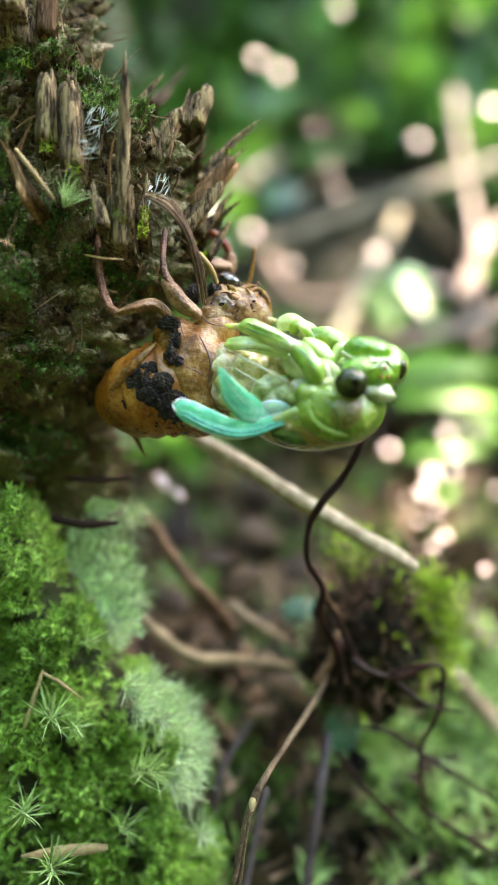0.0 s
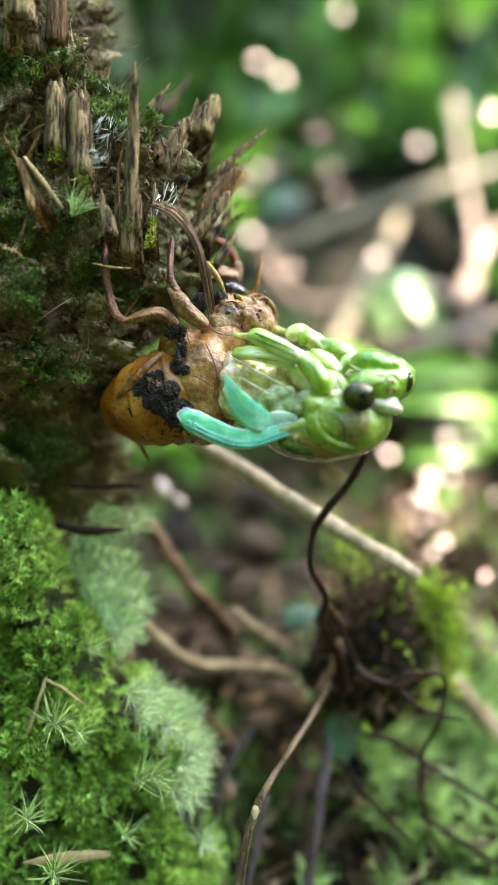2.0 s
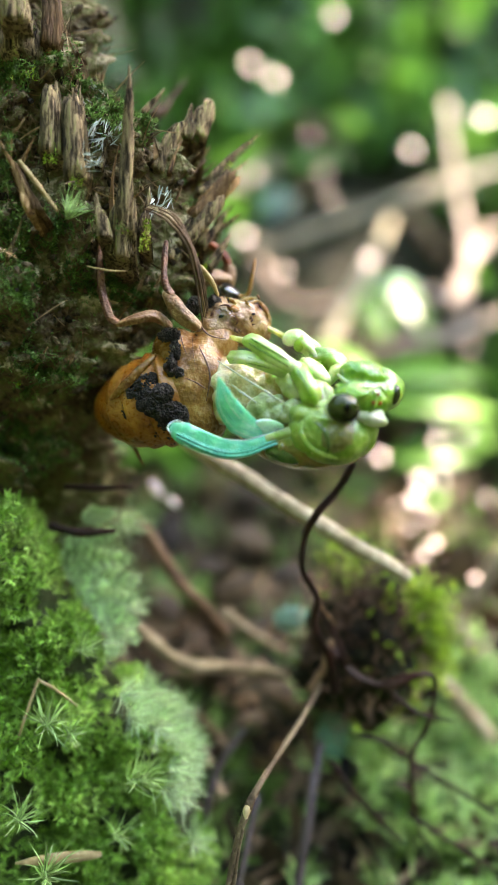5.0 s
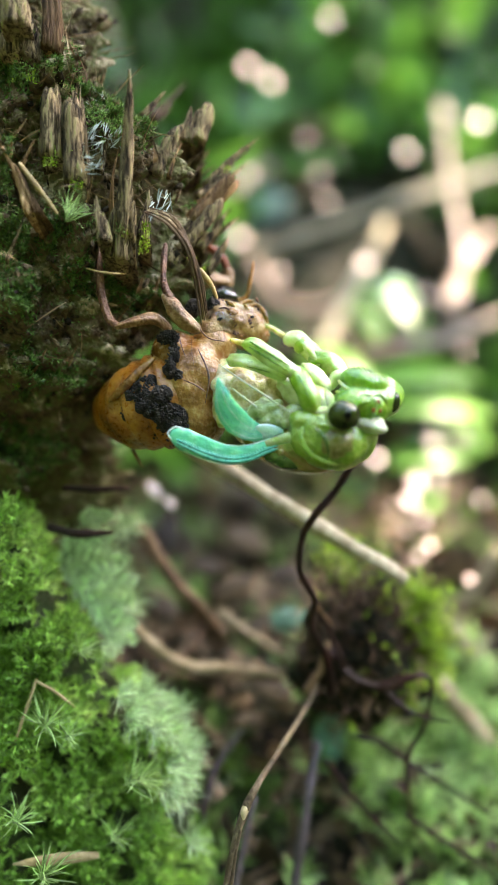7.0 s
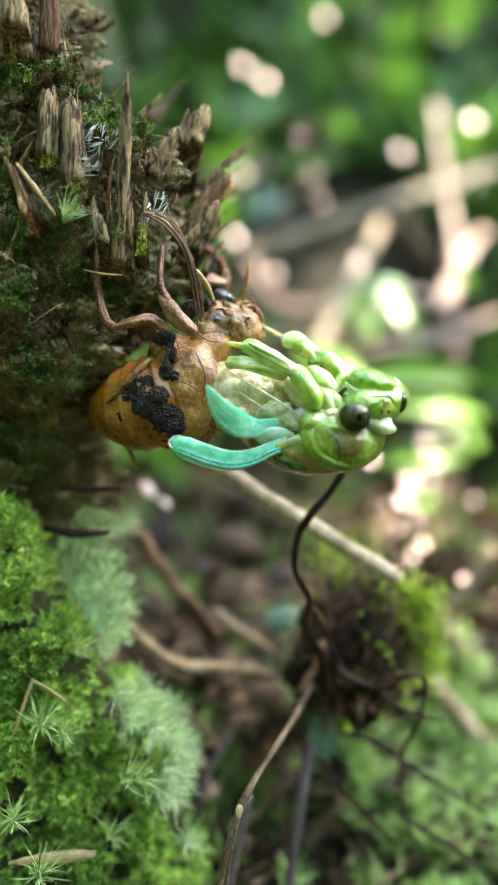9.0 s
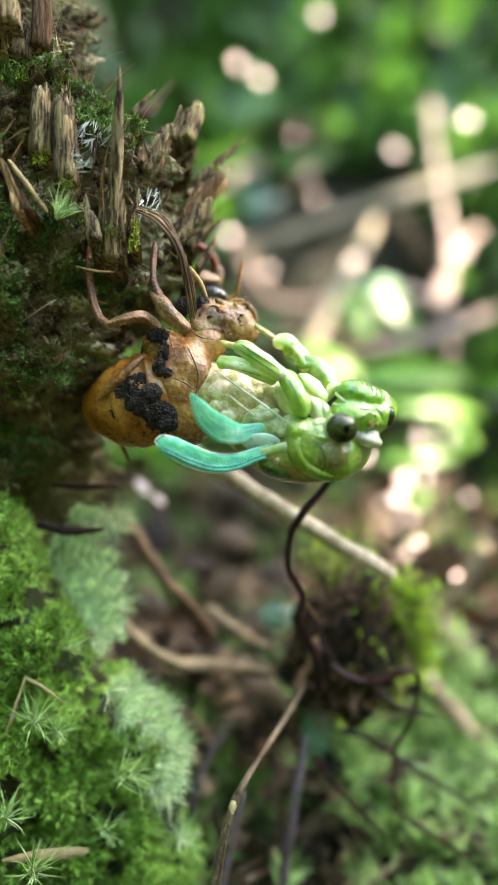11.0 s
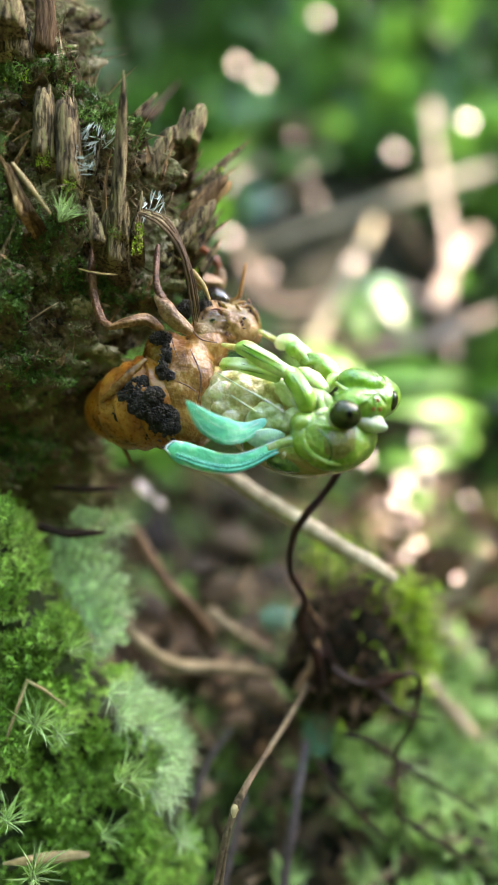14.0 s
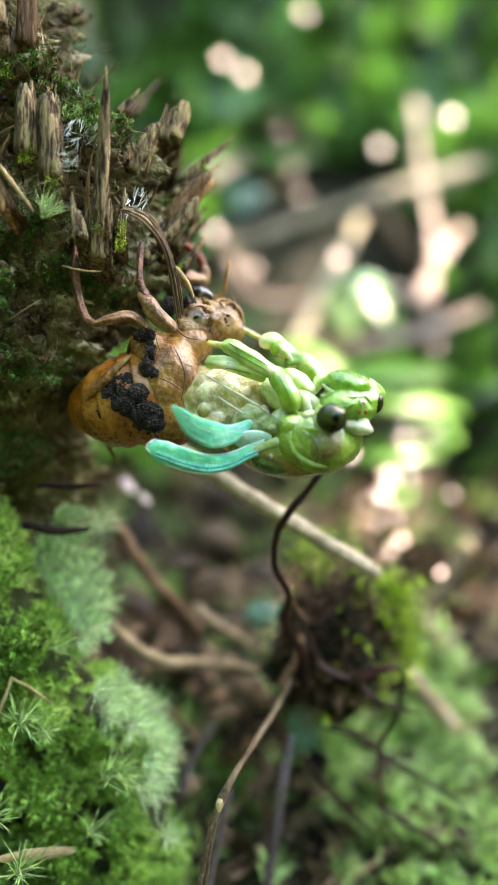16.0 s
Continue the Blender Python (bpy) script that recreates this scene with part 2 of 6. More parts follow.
LEG_LINE = material("dark_green_line", [(0.05, 0.14, 0.01), (0.09, 0.2, 0.02), (0.14, 0.26, 0.04)], 300, 0.3, bump=0, sss=0.3, spread=0.0)
RUST = material("rust_leg", [(0.08, 0.014, 0.003), (0.22, 0.045, 0.009), (0.34, 0.1, 0.02)], 300, 0.35, bump=0.4, coat=0.1, spread=0.05, spec=0.3)
CLEAR = material("aqua_membrane", [(0.26, 0.5, 0.4), (0.4, 0.64, 0.52), (0.58, 0.77, 0.66)], 300, 0.2, sss=0.5, coat=0.6, spread=0.0)

# ---- building helpers ----
FRAMES = {}


def place(ob, w, parent=None):
    FRAMES[ob] = w
    ob.parent = parent
    ob.matrix_basis = FRAMES[parent].inverted() @ w if parent else w
    return ob


def thing(name, base, label, category, group="", kind=""):
    """An empty at the thing's base, to hold its parts."""
    ob = place(new(name), SET @ Matrix.Translation(Vector(base) * 0.001))
    return tagged(ob, label, category, group, kind)


def part(name, bm, mat, parent=None, label="", pivot=None, remesh=0.0, smooth=3):
    """Links a bmesh drawn in millimetres of the set as one mesh, alone or under a thing."""
    if pivot is not None:
        w = SET @ Matrix.Translation(Vector(pivot) * 0.001)
    elif parent:
        w = FRAMES[parent]
    else:
        low = min((v.co for v in bm.verts), key=lambda c: c.z)
        w = SET @ Matrix.Translation(low * 0.001)
    inv = w.inverted() @ SET @ Matrix.Scale(0.001, 4)
    bmesh.ops.transform(bm, matrix=inv, verts=bm.verts[:])
    me = bpy.data.meshes.new(name)
    bm.to_mesh(me)
    bm.free()
    for p in me.polygons:
        p.use_smooth = mat is not CRUMB
    me.materials.append(mat)
    ob = place(new(name, me), w, parent)
    if remesh:
        r = ob.modifiers.new("remesh", "REMESH")
        r.mode, r.voxel_size, r.use_smooth_shade = "VOXEL", remesh * 0.001, True
        s = ob.modifiers.new("smooth", "SMOOTH")
        s.iterations, s.factor = smooth, 0.5
    if label:
        tagged(ob, label)
    return ob


def single(name, bm, mat, label, category, group="", kind="", **k):
    return tagged(part(name, bm, mat, **k), label, category, group, kind)


def curve_points(pts, sub=4):
    p = [Vector(q) for q in pts]
    out = []
    for i in range(len(p) - 1):
        a, b, c, d = p[max(0, i - 1)], p[i], p[i + 1], p[min(len(p) - 1, i + 2)]
        for k in range(sub):
            t = k / sub
            out.append(0.5 * ((2 * b) + (c - a) * t + (2 * a - 5 * b + 4 * c - d) * t * t + (3 * b - a - 3 * c + d) * t ** 3))
    out.append(p[-1])
    return out


def tube(bm, pts, radii, n=8, sub=4, flat=1.0, up=(0, -1, 0), wobble=0.0, seed=0, blunt=True, ridge=0.0):
    """A tapered, rounded tube along a smooth line; flat squeezes it along up."""
    line = curve_points(pts, sub)
    r = np.interp(np.linspace(0, 1, len(line)), np.linspace(0, 1, len(radii)), radii)
    rings = []
    up = Vector(up)
    if blunt:
        d0, d1 = (line[0] - line[1]).normalized(), (line[-1] - line[-2]).normalized()
        line = [line[0] + d0 * r[0] * 0.6] + line + [line[-1] + d1 * r[-1] * 0.6]
        r = np.concatenate(([r[0] * 0.55], r, [r[-1] * 0.55]))
    for i, c in enumerate(line):
        d = (line[min(i + 1, len(line) - 1)] - line[max(i - 1, 0)]).normalized()
        s = d.cross(up)
        s = s.normalized() if s.length > 1e-4 else d.orthogonal().normalized()
        u = s.cross(d).normalized()
        ring = []
        for k in range(n):
            a = 2 * math.pi * k / n
            rr = r[i] * (1 + wobble * noise.noise(Vector((c.x * 0.35 + seed, c.z * 0.35 + math.cos(a) * 1.3, math.sin(a) * 1.3 + c.y * 0.35))))
            rr *= 1 + ridge * math.cos(4 * a + 0.5)
            ring.append(bm.verts.new(c + s * math.cos(a) * rr + u * math.sin(a) * rr * flat))
        rings.append(ring)
    for a, b in zip(rings, rings[1:]):
        for k in range(n):
            bm.faces.new((a[k], a[(k + 1) % n], b[(k + 1) % n], b[k]))
    bm.faces.new(rings[0][::-1])
    bm.faces.new(rings[-1])
    return bm


def blob(bm, c, r, turn=(0, 0, 0), seg=20, rough=0.0, freq=0.3, seed=0.0):
    m = Matrix.Translation(c) @ Euler([radians(a) for a in turn]).to_matrix().to_4x4() @ Matrix.Diagonal((*r, 1))
    made = bmesh.ops.create_uvsphere(bm, u_segments=seg, v_segments=seg * 2 // 3, radius=1, matrix=m)["verts"]
    if rough:
        for v in made:
            d = (v.co - Vector(c)).normalized()
            v.co += d * rough * noise.fractal(v.co * freq + Vector((seed, seed, 0)), 0.9, 2.0, 4)
    return bm


class Leaves:
    """Gathers many small curved leaves in one mesh."""

    def __init__(self):
        self.v, self.f = [], []

    def leaf(self, base, way, side, length, width, bend=0.2, fold=0.15, steps=3):
        base, way, side = Vector(base), Vector(way).normalized(), Vector(side)
        side = (side - way * side.dot(way)).normalized()
        up = side.cross(way)
        k = len(self.v)
        for i in range(steps + 1):
            t = i / steps
            w = width * 0.5 * math.sin(math.pi * (0.12 + 0.86 * t)) ** 0.8
            c = base + way * length * t - up * bend * length * t * t
            self.v += [c - side * w + up * fold * w, c, c + side * w + up * fold * w]
        for i in range(steps):
            a = k + 3 * i
            self.f += [(a, a + 1, a + 4, a + 3), (a + 1, a + 2, a + 5, a + 4)]

    def mesh(self):
        bm = bmesh.new()
        vs = [bm.verts.new(c) for c in self.v]
        for f in self.f:
            bm.faces.new([vs[i] for i in f])
        return bm


def unit():
    while True:
        v = Vector((random.uniform(-1, 1), random.uniform(-1, 1), random.uniform(-1, 1)))
        if 0.05 < v.length < 1:
            return v.normalized()


def ground_height(x, y):
    """The bank behind the stump: low in front, climbing away."""
    h = float(np.interp(y, [-9000, -3000, -300, 0, 20, 60, 150, 270, 350, 450, 565, 900, 2500, 9000],
                        [-2015, -740, -166, -100, -80, -47, -36, -25, 80, 190, 305, 900, 2600, 3400]))
    return h

# ---- ground ----
def make_ground():
    xs = [-9000, -4000, -2000, -1000, -600, -400] + list(range(-300, 301, 6)) + [400, 600, 1000, 2000, 4000, 9000]
    ys = [-9000, -3000, -1200, -600, -300, -150, -60] + list(range(0, 400, 6)) + list(range(400, 900, 20)) + [1000, 1300, 1800, 2500, 4000, 9000]
    bm = bmesh.new()
    g = []
    for y in ys:
        row = []
        for x in xs:
            amp = 5 + 0.03 * max(0, y)
            z = ground_height(x, y) + amp * noise.fractal(Vector((x * 0.02, y * 0.02, 0.3)), 0.9, 2.0, 4) * (1 if abs(x) < 500 and y < 1000 else 2)
            row.append(bm.verts.new((x, y, z)))
        g.append(row)
    for a, b in zip(g, g[1:]):
        for i in range(len(xs) - 1):
            bm.faces.new((a[i], a[i + 1], b[i + 1], b[i]))
    return single("ground", bm, SOIL, "dark leaf-litter soil of a forest bank", "ground", kind="structure", pivot=(0, 0, -100))


make_ground()


# ---- the rotten stump ----
EDGE_Z = [(784 - e) / 13.2 for e in (1700, 1300, 1050, 930, 860, 800, 720, 650, 600, 540, 470, 400, 330, 270, 210, 160, 110, 60, 0, -100, -300, -900)]
EDGE_X = [(e - 441) / 13.2 for e in (40, 40, 55, 70, 92, 118, 135, 155, 190, 235, 292, 300, 300, 270, 212, 178, 155, 130, 102, 88, 75, 20)]


def trunk_point(z, a):
    """A place on the stump's ragged skin, at a height and an angle round its axis."""
    x = float(np.interp(z, EDGE_Z, EDGE_X))
    c = Vector((x - 42 + 42 * math.cos(a), 13 + 20 * math.copysign(abs(math.sin(a)) ** 0.42, math.sin(a)), z))
    c.y += float(np.interp(z, [-14, -3, 9, 15, 20], [19, 11, 4, 1, 0]))
    f = 5.6 * noise.fractal(Vector((c.x * 0.13, c.y * 0.13, c.z * 0.06)), 0.8, 2.0, 5)
    f += 2.2 * noise.fractal(Vector((c.x * 0.5, c.y * 0.5, c.z * 0.22)), 0.7, 2.0, 4)
    f += 2.4 * (1 - 2 * abs(noise.noise(Vector((c.x * 0.42 + 9, c.y * 0.42, c.z * 0.07))))) + 0.9 * noise.fractal(Vector((c.x * 1.3, c.y * 1.3, c.z * 0.4)), 0.7, 2.0, 3)
    f += 1.2 - 7.0 * abs(noise.noise(Vector((c.x * 0.17, c.y * 0.17, c.z * 0.09 + 5)))) - 3.0 * abs(noise.noise(Vector((c.x * 0.5, c.y * 0.5, c.z * 0.25 + 2))))
    return c + Vector((math.cos(a), math.sin(a), 0)) * f


def make_stump():
    root = thing("tree_stump", (-31.9, 15.0, -18.1), "rotten moss-grown broken tree stump with splintered wood", "stump")
    bm = bmesh.new()
    angles = [math.pi * 2 * k / 40 for k in range(1, 20)] + [math.pi * (1 + k / 130) for k in range(0, 118)] + [math.pi * (1.9077 + 0.0923 * k / 50) for k in range(51)]
    levels = list(np.linspace(-69, -25, 12)) + list(np.linspace(-24, 66, 230)) + list(np.linspace(70, 127, 10))
    rings = [[bm.verts.new(trunk_point(z, a)) for a in angles] for z in levels]
    n = len(angles)
    for a, b in zip(rings, rings[1:]):
        for k in range(n):
            bm.faces.new((a[k], b[k], b[(k + 1) % n], a[(k + 1) % n]))
    bm.faces.new(rings[0])
    bm.faces.new(rings[-1][::-1])
    bmesh.ops.reverse_faces(bm, faces=bm.faces[:])
    part("trunk", bm, EARTHY, root, "crumbling dark bark with green moss film")
    # crumbs, fibres and a film of moss on the skin
    rnd = random.Random(12)
    crumbs, fibres, scales = bmesh.new(), Leaves(), Leaves()

    def skin():
        z, a = rnd.uniform(-18, 64), math.pi * (2.02 - 0.72 * rnd.random() ** 1.5)
        z = z if z > 17 or rnd.random() < 0.7 else rnd.uniform(17, 64)
        return trunk_point(z, a), Vector((math.cos(a), math.sin(a), 0))

    for _ in range(1500):
        c, out = skin()
        r = rnd.uniform(0.2, 0.75) * rnd.uniform(0.5, 1)
        m = Matrix.Translation(c + out * 0.2) @ Euler((rnd.random() * 6, rnd.random() * 6, rnd.random() * 6)).to_matrix().to_4x4() @ Matrix.Diagonal((r, r * rnd.uniform(0.5, 1), r * rnd.uniform(0.8, 2.4), 1))
        bmesh.ops.create_icosphere(crumbs, subdivisions=1, radius=1, matrix=m)
    for _ in range(1000):
        c, out = skin()
        way = Vector((rnd.uniform(-0.7, 0.7), rnd.uniform(-0.8, 0.1), rnd.uniform(-1, 1.3)))
        fibres.leaf(c - out * 0.2, way + out * 0.4, unit(), rnd.uniform(1.5, 6.5), rnd.uniform(0.06, 0.2), rnd.uniform(-0.9, 0.9), steps=6)
    for _ in range(2600):
        c, out = skin()
        scales.leaf(c, out + unit() * 1.0, unit(), rnd.uniform(0.4, 1.5), rnd.uniform(0.08, 0.2), rnd.uniform(-0.6, 0.6), steps=2)
    flakes = Leaves()
    for _ in range(150):
        c, out = skin()
        if c.z > 14:
            flakes.leaf(c + out * 0.3, unit() + out * 0.5, unit(), rnd.uniform(1.2, 3.6), rnd.uniform(0.6, 1.7), rnd.uniform(-0.9, 0.9), rnd.uniform(-0.6, 0.6), steps=4)
    tagged(part("bark_flakes", flakes.mesh(), FLAKE, root, "curled brown bark flakes"), kind="stuff")
    tagged(part("bark_crumbs", crumbs, CRUMB, root, "dark crumbs of rotten bark"), kind="stuff")
    tagged(part("wood_fibres", fibres.mesh(), FIBRE, root, "loose brown and grey wood fibres"), kind="stuff")
    tagged(part("dead_moss", scales.mesh(), FIBRE, root, "matted brown dead moss"), kind="stuff")
    return root


stump = make_stump()


SPIKES = []


def splinter(base, tip, width, mat=None, seed=0, label=""):
    """A broken spike of wood rooted in the stump: a bundle of furrowed strands torn off at uneven heights."""
    b, t = Vector(base), Vector(tip)
    d = t - b
    side = d.cross(Vector((0, 1, 0))).normalized()
    out = side.cross(d).normalized()
    sink = Vector((-0.8, 13.0, 0)) - d * 0.1
    rnd = random.Random(seed * 13 + 5)
    bm = bmesh.new()
    count = int(4 + 4 * min(3.2, width))
    blunt = width > 2.4 and d.length < 17
    bend = Vector((rnd.uniform(-1, 1), rnd.uniform(-0.5, 0.5), 0)) * 0.05 * d.length
    for s in range(count):
        a = rnd.uniform(0, 2 * math.pi)
        q = math.sqrt(rnd.random()) * 0.36 * width
        off = side * math.cos(a) * q + out * math.sin(a) * q * 0.7
        reach = rnd.uniform(0.78, 1.0) if blunt else 1.0 if s == 0 else rnd.uniform(0.5, 0.97) * (1 - 0.35 * q / (0.36 * width))
        r0 = width * rnd.uniform(0.13, 0.27)
        off = off * 0.35 if s == 0 else off
        rings, steps, n = [], 12, 9
        lean = side * rnd.uniform(-0.06, 0.06) * width
        for i in range(steps + 1):
            f = i / steps
            g = f * reach
            c = b + d * g + sink * max(0, 0.22 - g) / 0.22 + off * (1 - (0.12 if blunt else 0.5) * g) + bend * math.sin(g * 3.0) + lean * f
            c += side * noise.noise(Vector((seed + s, f * 2.6, 0.3))) * width * 0.08
            r = r0 * (1.1 - 0.15 * f - 0.75 * max(0, f - 0.9) / 0.1) if blunt else r0 * (1.15 - 0.45 * f - 0.55 * max(0, f - 0.8) / 0.2)
            ring = []
            for k in range(n):
                w = 2 * math.pi * k / n
                rr = r * (1 + 0.55 * noise.noise(Vector((math.cos(w) * 1.7 + s, math.sin(w) * 1.7 + seed, f * d.length * 0.22))) + 0.25 * noise.noise(Vector((math.cos(w) * 4, math.sin(w) * 4, f * d.length * 0.9 + s))))
                ring.append(bm.verts.new(c + side * math.cos(w) * rr + out * math.sin(w) * rr * 0.8))
            rings.append(ring)
        for p, q2 in zip(rings, rings[1:]):
            for k in range(n):
                bm.faces.new((p[k], p[(k + 1) % n], q2[(k + 1) % n], q2[k]))
        bm.faces.new(rings[0][::-1])
        bm.faces.new(rings[-1])
    SPIKES.append((b, d, width))
    return part("splinter", bm, mat or WOOD, stump, label, pivot=base)


for i, (b, t, w, m) in enumerate([
    ((-15.3, -5.0, 21.1), (-13.8, -9.0, 44.2), 3.0, WOOD), ((-15.9, -4.0, 21.4), (-14.9, -6.0, 30.2), 3.4, WOOD), ((-16.4, -4.0, 26.1), (-15.8, -5.0, 36.9), 0.8, WOOD_PALE),
    ((-23.7, -5.0, 32.6), (-24.0, -5.0, 44.8), 2.7, WOOD), ((-27.3, -4.0, 43.2), (-27.3, -4.0, 62.9), 5.0, WOOD), ((-24.4, -4.0, 45.2), (-25.6, -3.0, 60.2), 2.6, WOOD_PALE),
    ((-20.3, -6.0, 28.8), (-21.2, -6.0, 43.1), 3.0, WOOD), ((-20.1, -6.0, 28.8), (-20.5, -5.0, 44.1), 1.4, WOOD), ((-22.0, -3.0, 37.5), (-21.2, -2.0, 47.1), 1.6, WOOD), ((-15.4, -5.0, 31.9), (-15.3, -5.0, 40.0), 0.7, WOOD_PALE),
    ((-16.7, 12.0, 47.5), (-12.5, 13.0, 53.4), 1.1, WOOD), ((-16.7, 22.0, 51.0), (-9.5, 24.0, 60.6), 2.2, BROWN_TWIG),
    ((-9.0, 8.0, 41.6), (-8.2, 8.0, 48.8), 2.0, WOOD), ((-8.4, 10.0, 42.5), (-6.0, 11.0, 50.9), 2.2, WOOD),
    ((-12.9, 1.0, 33.5), (-9.1, 2.0, 43.2), 2.7, WOOD), ((-10.4, 0.0, 33.8), (-8.7, 1.0, 40.4), 0.9, WOOD_PALE),
    ((-7.5, 13.0, 37.3), (1.7, 15.0, 47.9), 1.6, WOOD), ((-8.8, 10.0, 34.6), (-0.1, 12.0, 42.8), 2.0, WOOD), ((-9.0, 8.0, 29.9), (-1.7, 9.0, 39.3), 2.4, WOOD_PALE),
    ((-10.8, 6.0, 26.3), (-3.8, 7.0, 36.0), 2.6, WOOD), ((-7.9, 8.0, 26.8), (-3.1, 9.0, 34.0), 1.9, WOOD), ((-7.0, 9.0, 24.4), (-2.6, 10.0, 31.0), 1.8, WOOD),
    ((-23.5, -8.0, 24.9), (-29.0, -8.0, 36.2), 1.9, WOOD_PALE), ((-16.5, -7.0, 23.2), (-17.8, -7.0, 30.4), 2.2, WOOD), ((-12.7, -4.0, 24.1), (-12.2, -4.0, 32.3), 2.2, WOOD),
    ((-27.6, -7.0, 47.5), (-28.9, -7.0, 56.7), 3.0, WOOD), ((-10.3, 2.0, 22.9), (-7.8, 3.0, 31.3), 2.4, WOOD), ((-18.7, -3.0, 33.4), (-17.6, -3.0, 38.5), 1.2, WOOD),
((-18.4, 6.0, 41.5), (-17.9, 6.0, 48.4), 1.5, WOOD),
]):
    near = Vector((0, -1.2, 0))
    if 5 < b[1] < 16:
        f = (86.5 + 0.35 * b[1]) / (86.5 + b[1])
        b, t = (Vector((v[0] * f, (v[1] + 86.5) * f - 86.5, v[2] * f)) for v in (b, t))
        w *= 1.15
    splinter(Vector(b) + near, Vector(t) + near * 0.3, w, m, seed=i)
chip = random.Random(77)
for i in range(30):
    b = Vector((-8.3, 8.0, 31.5)) + Vector((chip.uniform(-4, 3.5), chip.uniform(-5, 5), chip.uniform(-6, 7)))
    splinter(b, b + Vector((chip.uniform(0.2, 1.1), chip.uniform(-0.3, 0.3), chip.uniform(0.4, 1.0))) * chip.uniform(3, 7.5), chip.uniform(0.5, 1.7), chip.choice((WOOD, WOOD, WOOD_PALE, BROWN_TWIG)), seed=300 + i)
for i in range(44):
    z, a = chip.uniform(8, 50), math.pi * chip.uniform(1.35, 2.02)
    c = trunk_point(z, a)
    lean = chip.uniform(-0.2, 0.8)
    splinter(c, c + Vector((lean, -0.35, chip.uniform(0.6, 1.2))) * chip.uniform(2.5, 6.5), chip.uniform(0.5, 1.5), chip.choice((WOOD, WOOD, WOOD_PALE)), seed=100 + i)


def moss_film():
    rnd = random.Random(31)
    film = Leaves()
    for _ in range(9000):
        z, a = rnd.uniform(-18, 64), math.pi * (2.02 - 0.72 * rnd.random() ** 1.5)
        c, out = trunk_point(z, a), Vector((math.cos(a), math.sin(a), 0))
        if noise.noise(c * 0.11 + Vector((0, 0, 3.3))) < 0.2:
            continue
        for _k in range(3):
            film.leaf(c + out * 0.1, out + unit() * 0.9 + Vector((0, 0, 0.4)), unit(), rnd.uniform(0.22, 0.55), 0.16, 0.3, steps=2)
    for x, z, r in ((-30.0, 25.0, 4.2), (-32.0, 33.0, 4.5), (-29.0, 18.0, 3.0), (-17.0, 20.5, 3.0), (-13.5, 16.0, 2.8), (-13.0, 13.4, 1.8), (-21.0, 44.0, 4.0), (-19.0, 41.0, 3.0), (-30.0, 47.0, 4.0), (-28.0, 10.0, 3.5), (-21.0, 22.0, 2.5), (-24.0, 27.0, 2.6), (-23.0, -1.5, 4.0), (-30.0, 0.0, 4.5)):
        for _ in range(int(85 * r * r)):
            zz = z + rnd.gauss(0, r * 0.45)
            q = (x + rnd.gauss(0, r * 0.45) - float(np.interp(zz, EDGE_Z, EDGE_X)) + 42) / 42
            a = 2 * math.pi - math.acos(max(-1, min(1, q)))
            c, out = trunk_point(zz, a), Vector((math.cos(a), math.sin(a), 0))
            for _k in range(3):
                film.leaf(c + out * 0.1, out + unit() * 0.9 + Vector((0, 0, 0.4)), unit(), rnd.uniform(0.3, 0.8), 0.2, 0.3, steps=2)
    lime = Leaves()
    for b, d, w in SPIKES:
        if w > 1.2:
            for _ in range(int(130 * w)):
                f, a = rnd.uniform(0, 0.5), rnd.uniform(math.pi, 2 * math.pi)
                if noise.noise((b + d * f) * 0.3) < 0.1:
                    continue
                c = b + d * f + Vector((math.cos(a) * w * 0.27, math.sin(a) * w * 0.26, 0)) * (1 - 0.5 * f)
                (lime if noise.noise(c * 0.25) > 0.0 else film).leaf(c, unit() + Vector((0, -0.6, 0.5)), unit(), rnd.uniform(0.2, 0.45), 0.15, 0.3, steps=2)
    tagged(part("lime_moss", lime.mesh(), LIME, stump, "yellow-green moss on the splinters"), kind="stuff")
    tagged(part("moss_film", film.mesh(), MOSS_DARK, stump, "dark green moss film"), kind="stuff")


moss_film()


# ---- the moss bank at the stump's foot ----
def bank_surface(x, z):
    """Depth of the mossy face at a place of the set."""
    return 2.0 - 0.06 * (z + 30) + 0.012 * max(0, x + 31) ** 2 + 4.0 * noise.fractal(Vector((x * 0.14, z * 0.14, 4.0)), 0.8, 2.0, 3)


def bank_edge(z):
    return float(np.interp(z, [-200, -56, -48, -43, -38, -33, -28, -22, -14, -8, -5], [0, -6, -11, -9.5, -11, -16, -21, -24, -28, -31, -40]))


def deeper(c):
    """The bank stands a little behind the insect."""
    return Vector((c[0] * 1.045, (c[1] + 86.5) * 1.045 - 86.5, c[2] * 1.045))


def before(c):
    """The pale plants grow out in front of the cushion."""
    return Vector((c[0] * 0.95, (c[1] + 86.5) * 0.95 - 86.5, c[2] * 0.95))


